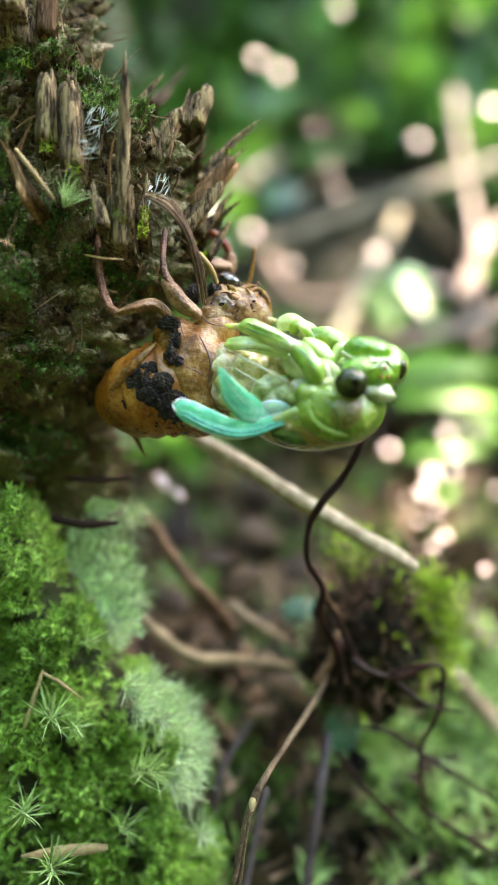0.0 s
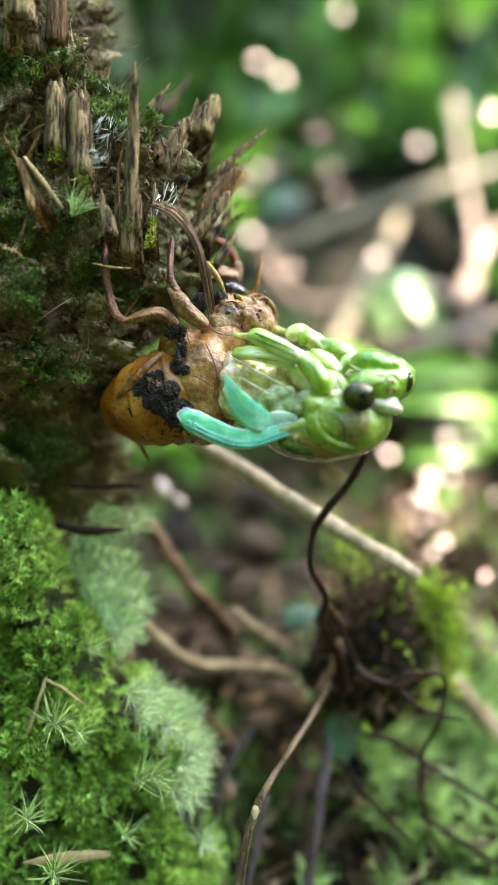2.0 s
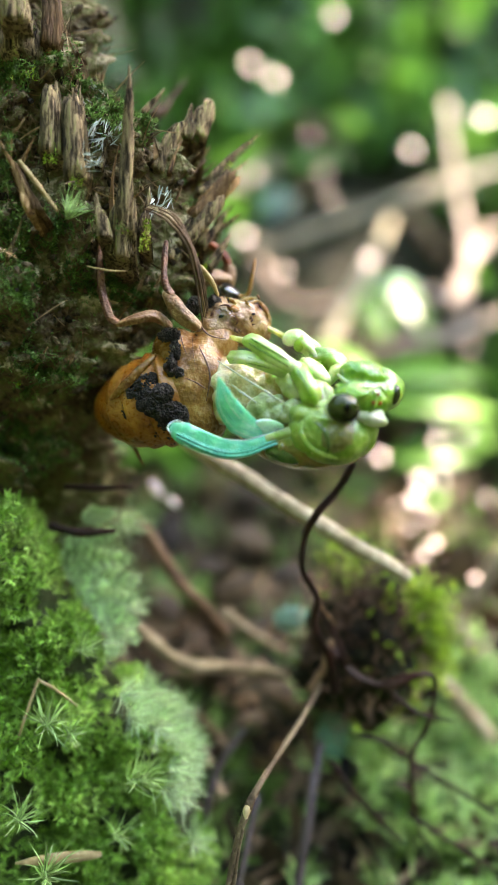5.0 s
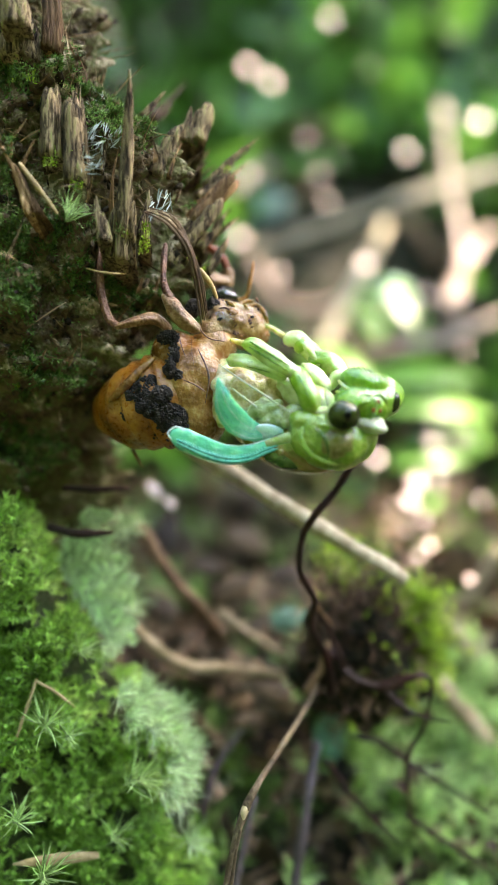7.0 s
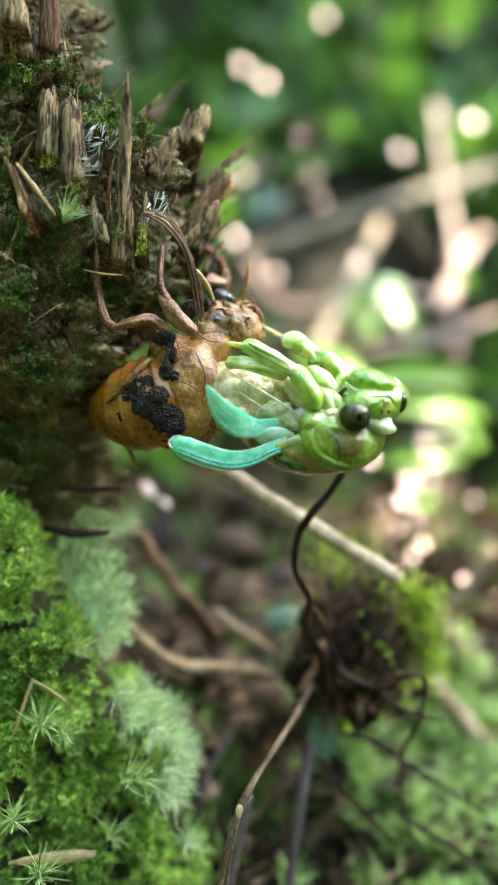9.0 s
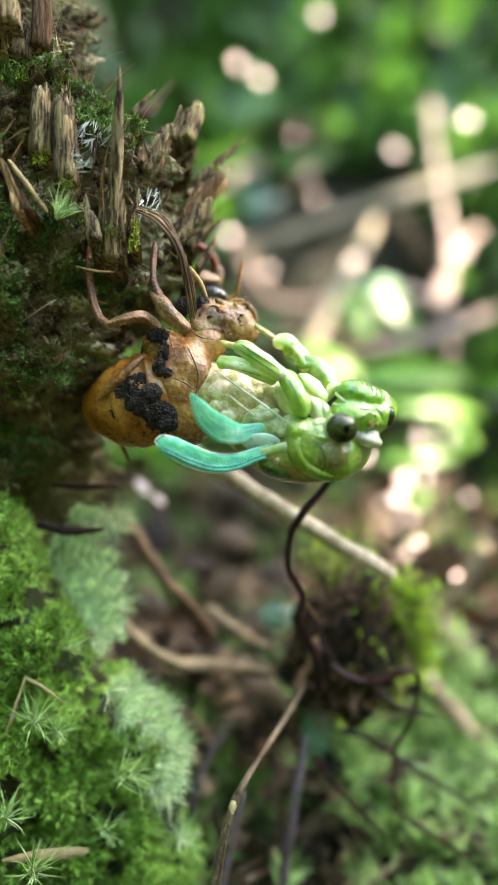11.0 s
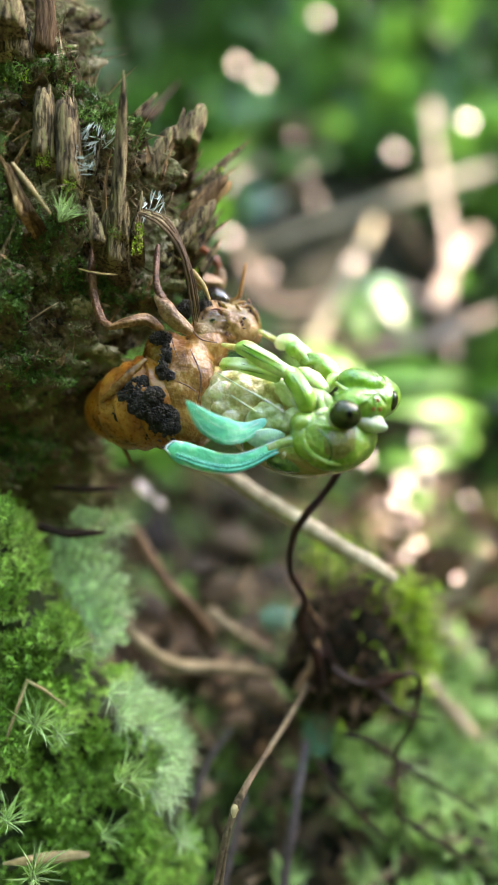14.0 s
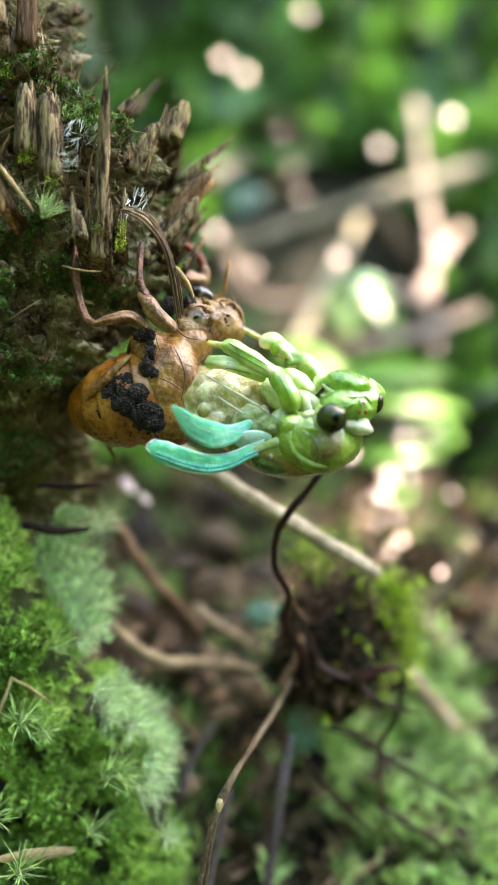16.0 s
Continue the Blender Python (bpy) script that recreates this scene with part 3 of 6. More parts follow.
def make_bank():
    root = thing("moss_bank", (-25, 15, -90), "bright green moss cushion grown over the stump foot", "moss")
    bm = bmesh.new()
    zs, g = np.linspace(-130, -6, 70), []
    for z in zs:
        e = bank_edge(z)
        row = []
        for u in np.linspace(0, 1, 40):
            x = -75 + (e + 75) * u
            y = bank_surface(x, z) + 1.2 + (6 * max(0, u - 0.9) * 10 * (u - 0.9) * 10 if u > 0.9 else 0)
            row.append(bm.verts.new((x, y, z)))
        row.append(bm.verts.new((e - 8, bank_surface(e, z) + 14, z)))
        row.append(bm.verts.new((e - 40, bank_surface(e, z) + 40, z)))
        g.append(row)
    for a, b in zip(g, g[1:]):
        for i in range(len(a) - 1):
            bm.faces.new((a[i], b[i], b[i + 1], a[i + 1]))
    for v in bm.verts:
        v.co = deeper(v.co)
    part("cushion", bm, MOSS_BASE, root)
    L = Leaves()
    rnd = random.Random(5)
    for _ in range(5200):
        z = rnd.uniform(-66, -7)
        e = bank_edge(z)
        x = rnd.uniform(max(-45, e - 40), e + 1.0)
        gap = noise.noise(Vector((x * 0.22, 1.7, z * 0.22)))
        if gap < -0.1 and rnd.random() < 0.85:
            continue
        y = bank_surface(x, z) + rnd.uniform(-0.6, 1.0) + (rnd.uniform(0, 9) if x > e - 2 else 0)
        grow = Vector((0.35 + rnd.uniform(-0.5, 0.5), -0.8, 0.55 + rnd.uniform(-0.5, 0.5))).normalized()
        stem = rnd.uniform(1.4, 3.0) * (1 + gap)
        for k in range(14):
            t = k / 13
            a = k * 2.4 + rnd.random()
            out = (grow.orthogonal().normalized() * math.cos(a) + grow.cross(grow.orthogonal()).normalized() * math.sin(a))
            way = (grow * (0.55 + 0.7 * t) + out * (0.95 - 0.6 * t)).normalized()
            L.leaf(Vector((x, y, z)) + grow * stem * t, way, grow.cross(way), rnd.uniform(0.85, 1.55), rnd.uniform(0.24, 0.38), bend=-0.25, steps=2)
    L.v = [deeper(c) for c in L.v]
    tagged(part("moss_leaves", L.mesh(), MOSS, root, "tiny bright green moss leaves"), kind="stuff")
    return root


make_bank()


def moss_tuft(centre, size, count, mat, label, aim=(0.3, -0.6, 0.6), spreadout=1.0, width=0.03, group="moss tufts"):
    """A star of thin pointed leaves."""
    L = Leaves()
    if mat is not LICHEN and centre[2] < 0:
        centre, size = before(centre), size * 0.95
    a = Vector(aim).normalized()
    for i in range(count):
        way = (a + unit() * spreadout).normalized()
        L.leaf(Vector(centre) + unit() * size * (0.55 if mat is LICHEN else 0.08), way, unit(), size * random.uniform(0.6, 1.1), size * width * random.uniform(0.7, 1.3), bend=random.uniform(-0.3, 0.8) * (0.7 if mat is LICHEN else 1), steps=5)
    return single("moss_tuft", L.mesh(), mat, label, "moss", group, pivot=centre)


def fern_spray(base, tip, width, mat=None):
    """A flat feathery frond: two rows of fine leaflets on a stalk."""
    L = Leaves()
    base, tip = before(base), before(tip)
    b, t = Vector(base), Vector(tip)
    d = t - b
    side = d.cross(Vector((0, 1, 0.2))).normalized()
    for i in range(34):
        f = i / 33
        c = b + d * f + Vector((0, -0.8 * math.sin(f * 3), 0))
        w = width * 0.5 * (1 - 0.75 * f) * (0.5 + min(1, f * 5) * 0.5)
        for sgn in (-1, 1):
            for k in range(2):
                way = side * sgn + d.normalized() * random.uniform(0.4, 0.9) + unit() * 0.25
                L.leaf(c, way, d + unit() * 0.4, w * random.uniform(0.7, 1.15), 0.42, random.uniform(0.0, 0.4), steps=4)
    return single("moss_frond", L.mesh(), mat or FERN, "pale green feathery moss frond on the bank", "moss", "moss fronds", pivot=base)


# ---- the cast skin ----
def make_shell():
    root = thing("cicada_shell", (-10.8, 6.0, 6.4), "amber brown split nymph skin smeared with dark mud, gripping the stump", "insect shell")
    # ringed abdomen, bent towards the wood
    bm = bmesh.new()
    line = curve_points([(-6.9, 1.0, 8.4), (-9.7, 1.0, 7.2), (-13.1, 2.0, 6.3), (-16.1, 4.5, 5.9), (-19.4, 8.5, 5.6)], 18)
    rad = np.interp(np.linspace(0, 1, len(line)), [0, 0.3, 0.6, 0.8, 0.93, 1], [5.0, 6.0, 5.2, 4.0, 2.7, 1.3])
    rings, n = [], 36
    for i, c in enumerate(line):
        d = (line[min(i + 1, len(line) - 1)] - line[max(i - 1, 0)]).normalized()
        s = d.cross(Vector((0, 1, 0))).normalized()
        u = s.cross(d).normalized()
        step = (i / 9.0) % 1.0
        r = rad[i] * (1.0 + 0.1 * step ** 1.3 - 0.03 * (step < 0.12))
        rings.append([bm.verts.new(c + s * math.cos(2 * math.pi * k / n) * r + u * math.sin(2 * math.pi * k / n) * r * 0.95) for k in range(n)])
    for a, b in zip(rings, rings[1:]):
        for k in range(n):
            bm.faces.new((a[k], b[k], b[(k + 1) % n], a[(k + 1) % n]))
    bm.faces.new(rings[0])
    bm.faces.new(rings[-1][::-1])
    part("abdomen", bm, AMBER, root, "ringed glossy orange-amber abdomen")
    # thorax halves along the split
    bm = bmesh.new()
    blob(bm, (-6.5, 0.2, 10.3), (3.4, 4.9, 4.4), (0, 14, 0), 30, 0.12, 0.35)
    blob(bm, (-6.5, 0.2, 4.9), (4.3, 4.9, 4.3), (0, -8, 0), 30, 0.25, 0.5)
    blob(bm, (-4.7, -1.0, 9.3), (1.9, 3.9, 3.6), (0, 8, 0), 26, 0.15, 0.5)
    blob(bm, (-8.2, -0.6, 8.8), (2.6, 4.2, 3.6), (0, 0, 0), 26, 0.15, 0.5)
    blob(bm, (-9.3, 1.0, 12.9), (3.2, 3.9, 3.3), (0, 0, 0), 24, 0.12, 0.5)
    blob(bm, (-5.0, 1.2, 13.3), (2.3, 4.0, 2.6), (0, 20, 0), 24, 0.2, 0.5)
    blob(bm, (-6.8, -0.2, 7.3), (4.1, 4.7, 4.4), (0, 0, 0), 26)
    blob(bm, (-4.1, 1.4, 14.2), (3.0, 3.8, 2.8), (0, 20, 0), 24)
    blob(bm, (-8.0, 0.4, 11.0), (3.2, 4.4, 3.8), (0, 0, 0), 24)
    part("thorax", bm, AMBER_PALE, root, "split translucent amber thorax", remesh=0.26, smooth=40)
    bm = bmesh.new()
    blob(bm, (-1.6, 3.0, 17.2), (4.8, 3.8, 3.0), (0, 18, 0), 26, 0.45, 0.7)
    blob(bm, (0.3, 5.0, 18.0), (2.6, 3.2, 2.4), (0, 30, 0), 22, 0.4, 0.9)
    blob(bm, (-4.0, 1.0, 15.8), (2.6, 2.8, 2.2), (0, 0, 0), 18, 0.4, 0.6)
    part("head", bm, AMBER_HEAD, root, "wrinkled hollow amber head", remesh=0.2, smooth=1)
    for c, r, m in (((-2.7, 6.0, 21.8), (1.8, 1.6, 1.2), MUD_AND_SHADE),):
        part("eye_cap", blob(bmesh.new(), c, r, (0, 30, 0), 18, 0.1, 0.8), m, root, "glossy domed eye cap")
    for c0, r0 in (((-3.2, -0.6, 17.3), (1.7, 1.0, 0.95)), ((-2.7, 3.0, 21.1), (1.6, 1.0, 0.9))):
        part("membrane_bubble", blob(bmesh.new(), c0, r0, (0, 20, 0), 18, 0.1, 1.0), CLEAR_FILM, root, "shiny clear bubble of old skin")
    for pts, w in (([(-0.4, 1.5, 17.1), (-0.1, 1.5, 19.0), (1.2, 2.0, 19.9), (2.4, 2.0, 18.7), (2.8, 2.0, 16.9)], 0.3), ([(-1.7, 2.0, 19.3), (-0.4, 2.4, 20.3), (1.0, 3.0, 20.5)], 0.26), ([(-0.8, 0.0, 15.3), (1.0, 1.0, 15.3), (3.0, 2.0, 15.9)], 0.3)):
        part("torn_rim", tube(bmesh.new(), pts, [w * 0.6, w, w, w * 0.5], 8, 5, 0.6, wobble=0.9), AMBER_PALE, root, "curled translucent torn rim")
    # no real opening: a near-black blob gives the hollow's shade by colour
    part("hollow", blob(bmesh.new(), (1.3, 2.6, 18.3), (1.1, 0.5, 1.0), (0, 20, 0), 16), MUD_AND_SHADE, root, "dark blob painted as the shade of a hollow in the skin")
    chips = random.Random(9)
    for _ in range(46):
        q = Vector((-2.9, -1.4, 16.6)) + Vector((chips.uniform(-4.2, 4.6), chips.uniform(-0.6, 2.2), chips.uniform(-2.6, 3.2)))
        part("dirt_speck", blob(bmesh.new(), q, (chips.uniform(0.08, 0.4), 0.2, chips.uniform(0.06, 0.22)), (0, chips.uniform(-70, 70), 0), 7), chips.choice((MUD_AND_SHADE, SHELL_LEG)), root)
    for _ in range(12):
        F = Leaves()
        base = Vector((-3.0, -0.6, 17.4)) + Vector((chips.uniform(-1.5, 4.2), chips.uniform(-1.2, 1.6), chips.uniform(-2.0, 1.6)))
        F.leaf(base, Vector((chips.uniform(-1, 1), chips.uniform(-0.2, 0.2), chips.uniform(-0.8, 1))), unit(), chips.uniform(0.8, 2.0), chips.uniform(0.5, 1.3), chips.uniform(-0.9, 0.9), chips.uniform(-0.6, 0.6), 5)
        ob = part("torn_flake", F.mesh(), chips.choice((AMBER_PALE, AMBER_PALE, CLEAR_FILM, SHELL_LEG)), root, "curled flake of torn skin")
        ob.modifiers.new("solid", "SOLIDIFY").thickness = 0.00008
    # open edge of the split, dark and ragged
    for pts, w in (([(-6.1, -4.0, 15.8), (-4.7, -4.6, 14.3), (-2.8, -4.0, 14.0)], 0.16),
                   ([(-6.8, -4.4, 14.2), (-6.7, -4.9, 12.4), (-6.4, -5.2, 10.7)], 0.07), ([(0.8, 3.0, 20.1), (2.1, 3.0, 18.8), (2.7, 3.0, 16.8)], 0.22)):
        part("split_edge", tube(bmesh.new(), pts, [w * 0.4, w * 0.7, w * 0.5, w * 0.15], 6, 5, wobble=0.9), SHELL_LEG, root, "thin dark torn edge")
    for pts, w in (([(-8.5, -3.0, 15.0), (-8.0, -3.9, 13.2), (-7.5, -4.6, 12.0)], 0.1), ([(-6.0, -5.0, 13.0), (-5.0, -5.3, 10.9), (-4.6, -5.5, 9.0), (-5.0, -5.3, 6.3)], 0.12), ([(-7.7, -5.4, 9.1), (-6.3, -5.6, 8.5), (-5.0, -5.6, 7.7)], 0.1)):
        part("crease", tube(bmesh.new(), pts, [w * 0.3, w, w, w * 0.3], 6, 6, 0.6, wobble=0.9), SHELL_LEG, root, "dark crease of the dry skin")
    # wing pad and legs
    part("wing_pad", tube(bmesh.new(), [(-11.6, -3.0, 11.9), (-13.2, -3.6, 10.2), (-15.1, -3.4, 8.2), (-17.1, -2.0, 6.6)], [0.3, 0.5, 0.6, 0.25], 12, 6, 0.5), AMBER_PALE, root, "narrow amber brown wing pad")
    legs = [
        ([(-18.3, -3.0, 25.9), (-18.3, -4.0, 22.7), (-17.9, -4.0, 19.3), (-16.9, -4.5, 16.5), (-15.7, -5.0, 15.5)], [0.35, 0.55, 0.6, 0.55, 0.5]),
        ([(-15.9, -5.0, 15.4), (-13.5, -5.2, 16.0), (-11.4, -4.5, 16.5), (-9.7, -3.0, 15.4)], [0.45, 0.75, 0.8, 0.6]),
        ([(-10.4, -2.0, 26.4), (-10.5, -3.0, 23.4), (-10.3, -3.6, 20.8), (-9.6, -4.0, 19.3)], [0.3, 0.5, 0.6, 0.7]),
        ([(-10.2, -3.5, 19.5), (-9.0, -4.4, 17.9), (-7.5, -4.6, 16.2), (-6.1, -4.0, 15.3)], [0.8, 1.3, 1.2, 0.8]),
        ([(-7.9, 6.0, 29.9), (-5.3, 7.0, 28.9), (-3.3, 7.0, 27.2), (-2.5, 7.0, 25.4)], [0.4, 0.6, 0.7, 0.5]),
        ([(-2.5, 7.0, 25.6), (-3.0, 7.0, 23.5), (-3.9, 6.0, 21.3)], [0.9, 1.3, 1.0]),
        ([(-6.8, 4.0, 23.5), (-4.6, 5.0, 23.7), (-2.7, 6.0, 23.6)], [1.0, 1.4, 1.0]),
        ([(-15.0, 3.0, 1.0), (-14.3, 3.0, -0.4), (-13.5, 3.0, -1.8)], [0.35, 0.3, 0.1]),
    ]
    for i, (pts, r) in enumerate(legs):
        part("leg", tube(bmesh.new(), pts, [q * 0.72 for q in r], 16, 8, 0.8, wobble=0.4, seed=i, ridge=0.16), RUST if i == 4 else FEMUR if i in (1, 3, 5, 6) else SHELL_LEG, root, "rust red hollow leg" if i == 4 else "tan hollow leg joint" if i in (1, 3, 5, 6) else "reddish brown hollow leg")
    part("antenna", tube(bmesh.new(), [(-1.6, 5.0, 21.1), (-0.1, 5.0, 21.4), (0.5, 5.0, 23.7), (0.9, 5.0, 26.3)], [0.25, 0.3, 0.22, 0.1], 6, 5), AMBER_PALE, root, "thin bent straw-coloured antenna")
    # dried mud
    rnd = random.Random(3)

    def crust(name, patches, grains):
        bm = bmesh.new()
        for (c, r) in patches:
            blob(bm, c, r, (0, rnd.uniform(-20, 20), 0), 20, 0.55, 1.1, rnd.random() * 9)
        for c, r in grains:
            blob(bm, c, (r, r, r), (0, 0, 0), 6)
        part(name, bm, MUD_AND_SHADE, root, "black crumbly dried mud", remesh=0.14, smooth=0)
        gr = bmesh.new()
        for (c, r) in patches:
            for _ in range(int(60 * r[0] * r[2])):
                a, e = rnd.uniform(0, 2 * math.pi), rnd.uniform(0, 1) ** 0.5 * 1.08
                x, z = math.cos(a) * e, math.sin(a) * e
                q = Vector(c) + Vector((x * r[0], -r[1] * math.sqrt(max(0.05, 1 - min(1, x * x + z * z))) * 0.95, z * r[2]))
                g = rnd.uniform(0.08, 0.24)
                bmesh.ops.create_icosphere(gr, subdivisions=1, radius=g, matrix=Matrix.Translation(q) @ Matrix.Diagonal((1, 1, rnd.uniform(0.6, 1.2), 1)))
        tagged(part("mud_grains", gr, MUD_GRAIN, root, "loose grains of dried mud"), kind="stuff")

    ax, az, ay, ar = [-21.0, -17.0, -13.1, -9.8, -6.9], [5.6, 6.0, 6.3, 7.2, 8.4], [8.5, 4.5, 2.0, 1.0, 1.0], [2.2, 4.2, 5.4, 6.2, 5.3]

    def belly(x, z):
        """Depth of the front of the ringed abdomen."""
        r, dz = float(np.interp(x, ax, ar)), z - float(np.interp(x, ax, az))
        y = float(np.interp(x, ax, ay)) - 1.02 * math.sqrt(max(0.2, r * r - dz * dz))
        return min(y, -4.6) if x > -9.6 else y

    spots = []
    for x, z, rx, rz in ((-14.5, 9.3, 1.0, 1.0), (-13.4, 7.5, 1.6, 1.9), (-14.6, 5.6, 1.0, 1.4), (-12.1, 8.4, 1.4, 1.2), (-11.7, 6.3, 1.7, 1.6), (-10.5, 5.6, 1.3, 1.4), (-10.3, 7.2, 1.1, 1.0), (-9.2, 5.0, 1.3, 1.2), (-8.3, 3.6, 1.2, 1.1), (-9.6, 3.6, 1.2, 0.8), (-7.9, 4.6, 0.8, 0.9)):
        spots.append(((x, belly(x, z) + 0.15, z), (rx * 1.1, 0.8, rz * 1.1)))
    crust("mud_patch", spots, [])
    crust("mud_patch", [((-9.7, -3.2, 14.4), (1.3, 1.0, 0.9)), ((-9.0, -3.6, 12.6), (0.7, 0.9, 1.3)), ((-9.4, -4.2, 10.6), (0.7, 0.9, 1.2)), ((-8.3, -4.6, 9.6), (0.5, 0.6, 0.7))], [])
    crust("mud_patch", [((-4.5, 1.0, 19.4), (1.0, 0.9, 0.8)), ((-3.6, 3.0, 21.0), (0.9, 0.8, 0.6)), ((-6.8, -1.0, 18.6), (1.1, 1.1, 1.0))], [])
    for _ in range(44):
        x, z = rnd.uniform(-16.5, -7.5), rnd.uniform(0.9, 4.6)
        part("mud_speck", blob(bmesh.new(), (x, belly(x, z) - 0.02, z), (rnd.uniform(0.08, 0.34), 0.1, rnd.uniform(0.06, 0.22)), (0, rnd.uniform(0, 90), 0), 7, 0.05, 3.0, x), MUD_AND_SHADE, root)


make_shell()


# ---- the insect that climbs out ----
PIVOT = Vector((-4.0, 1.0, 8.2))
FORE_ROOT, HIND_ROOT = Vector((4.7, -8.0, 3.6)), Vector((1.4, -8.5, 3.6))
FORE_TIP, HIND_TIP = Vector((-8.1, -9.0, 4.7)), Vector((-2.9, -11.0, 7.7))
NEAR_TIP, FAR_TIP = Vector((-1.2, -6.4, 13.9)), Vector((4.1, 0.0, 16.1))
LEG_NEAR, LEG_FAR = Vector((7.7, -8.0, 8.0)), Vector((11.2, -1.0, 13.0))
adult = thing("cicada", PIVOT, "soft pale green cicada with crumpled teal wings leaving its skin", "insect")


def make_adult():
    bm = bmesh.new()
    blob(bm, (-1.1, -1.5, 7.9), (4.2, 4.4, 4.6), (0, 8, 0), 26, 0.9, 0.45)
    blob(bm, (-4.0, 0.0, 8.5), (4.0, 4.4, 4.4), (0, 0, 0), 22)
    blob(bm, (2.0, -2.0, 6.6), (4.0, 4.4, 5.2), (0, 8, 0), 26, 0.9, 0.5, 4)
    for q in range(20):
        blob(bm, Vector((-0.6, -5.6, 7.7)) + Vector((random.uniform(-2.6, 3.4), random.uniform(-0.2, 0.7), random.uniform(-3, 2.2))), (random.uniform(0.9, 1.6), 0.8, random.uniform(0.8, 1.4)), (0, random.uniform(-40, 40), 0), 14)
    blob(bm, (-0.6, -3.0, 9.9), (2.6, 2.6, 1.8), (0, 10, 0), 18)
    blob(bm, (-2.0, -4.6, 8.7), (1.5, 1.4, 1.7), (0, 10, 0), 18)
    blob(bm, (0.1, -5.2, 8.3), (1.2, 1.2, 1.9), (0, 10, 0), 18)
    blob(bm, (3.7, -4.0, 9.8), (2.4, 2.6, 1.6), (0, -15, 0), 18)
    blob(bm, (5.3, -5.0, 8.7), (2.2, 2.4, 1.8), (0, 30, 0), 18)
    part("abdomen", bm, FLESH, adult, "swollen pale yellow-green abdomen", remesh=0.18, smooth=2)
    bm = bmesh.new()
    for c, r in (((1.8, -6.4, 6.2), (1.5, 1.3, 1.3)), ((3.4, -6.6, 6.6), (1.3, 1.2, 1.1)), ((4.2, -7.2, 5.5), (1.3, 1.1, 1.2)), ((6.1, -8.0, 6.1), (1.6, 1.4, 1.3)),
                 ((7.8, -8.6, 6.0), (1.4, 1.2, 0.9)), ((2.7, -6.6, 5.1), (1.3, 1.2, 1.0)), ((5.1, -8.0, 5.1), (0.9, 0.9, 0.8)), ((0.9, -6.4, 5.6), (0.9, 0.9, 1.1)), ((2.4, -6.6, 7.4), (0.8, 0.8, 0.7)), ((6.7, -9.0, 5.1), (1.0, 0.9, 0.7)), ((3.9, -7.0, 7.3), (0.7, 0.7, 0.6))):
        blob(bm, c, r, (0, random.uniform(-30, 30), 0), 18, 0.12, 0.9, random.random() * 5)
    part("breast_plate", bm, PLATE, adult, "glossy knobbly green breast plates", remesh=0.18, smooth=2)
    # back: dark green dome with tan belly line
    bm = bmesh.new()
    blob(bm, (7.0, -4.5, 2.2), (6.6, 5.2, 3.3), (0, 4, 0), 26)
    blob(bm, (11.4, -5.0, 3.3), (4.6, 4.8, 3.8), (0, -18, 0), 24)
    blob(bm, (4.0, -3.5, 3.0), (4.6, 4.4, 3.2), (0, 12, 0), 22)
    part("back_plate", bm, OLIVE, adult, "olive and tan domed back", remesh=0.3, smooth=4)
    # collar: rounded shield beside the eye, with a raised green border
    bm = bmesh.new()
    blob(bm, (10.0, -8.6, 3.6), (4.7, 3.1, 3.6), (0, 14, -20), 30, 0.25, 0.5)
    blob(bm, (7.7, -8.4, 4.0), (2.6, 2.4, 3.2), (0, 10, 0), 22, 0.2, 0.6)
    blob(bm, (13.0, -7.6, 3.8), (2.8, 3.0, 3.2), (0, 20, 0), 22, 0.2, 0.6)
    blob(bm, (6.8, -9.0, 5.4), (1.7, 1.5, 1.4), (0, 20, 0), 18)
    part("collar", bm, COLLAR, adult, "shiny rounded green and brown collar", remesh=0.22, smooth=2)
    for pts in ([(8.0, -12.2, 4.8), (9.1, -12.6, 3.8), (9.7, -12.3, 2.2), (9.5, -11.6, 1.2)], [(11.1, -12.3, 4.2), (11.9, -11.8, 3.0), (12.3, -10.8, 1.7)]):
        part("collar_furrow", tube(bmesh.new(), pts, [0.06, 0.14, 0.14, 0.06], 8, 5, wobble=0.8), BACK_DARK, adult)
    part("collar_panel", blob(bmesh.new(), (10.9, -9.6, 3.4), (2.7, 2.75, 2.5), (0, 20, -10), 28, 0.25, 0.7), PANEL, adult, "translucent brownish panel of the collar")
    for pts, w in (([(7.0, -10.2, 5.3), (6.6, -10.4, 3.8), (7.5, -10.6, 2.1), (9.4, -10.8, 1.1), (11.9, -10.2, 1.1), (14.1, -8.6, 2.5)], 0.34), ([(8.3, -11.4, 5.2), (10.4, -12.0, 4.9), (12.4, -11.2, 4.7)], 0.2)):
        part("collar_border", tube(bmesh.new(), pts, [w * 0.6, w, w, w, w * 0.5], 10, 6, wobble=0.4), LEG_GREEN, adult, "raised pale green collar border")
    flecks = random.Random(6)
    for _ in range(22):
        q = Vector((10.5, -11.4, 3.0)) + Vector((flecks.uniform(-2.6, 2.2), 0, flecks.uniform(-2.2, 1.6)))
        q.y += 0.1 * (q - Vector((10.2, -11.4, 3.2))).length ** 2
        part("collar_fleck", blob(bmesh.new(), q, (flecks.uniform(0.05, 0.12), 0.12, flecks.uniform(0.1, 0.3)), (0, flecks.uniform(-60, 60), 0), 7), flecks.choice((FLESH, FLESH, BACK_DARK)), adult)
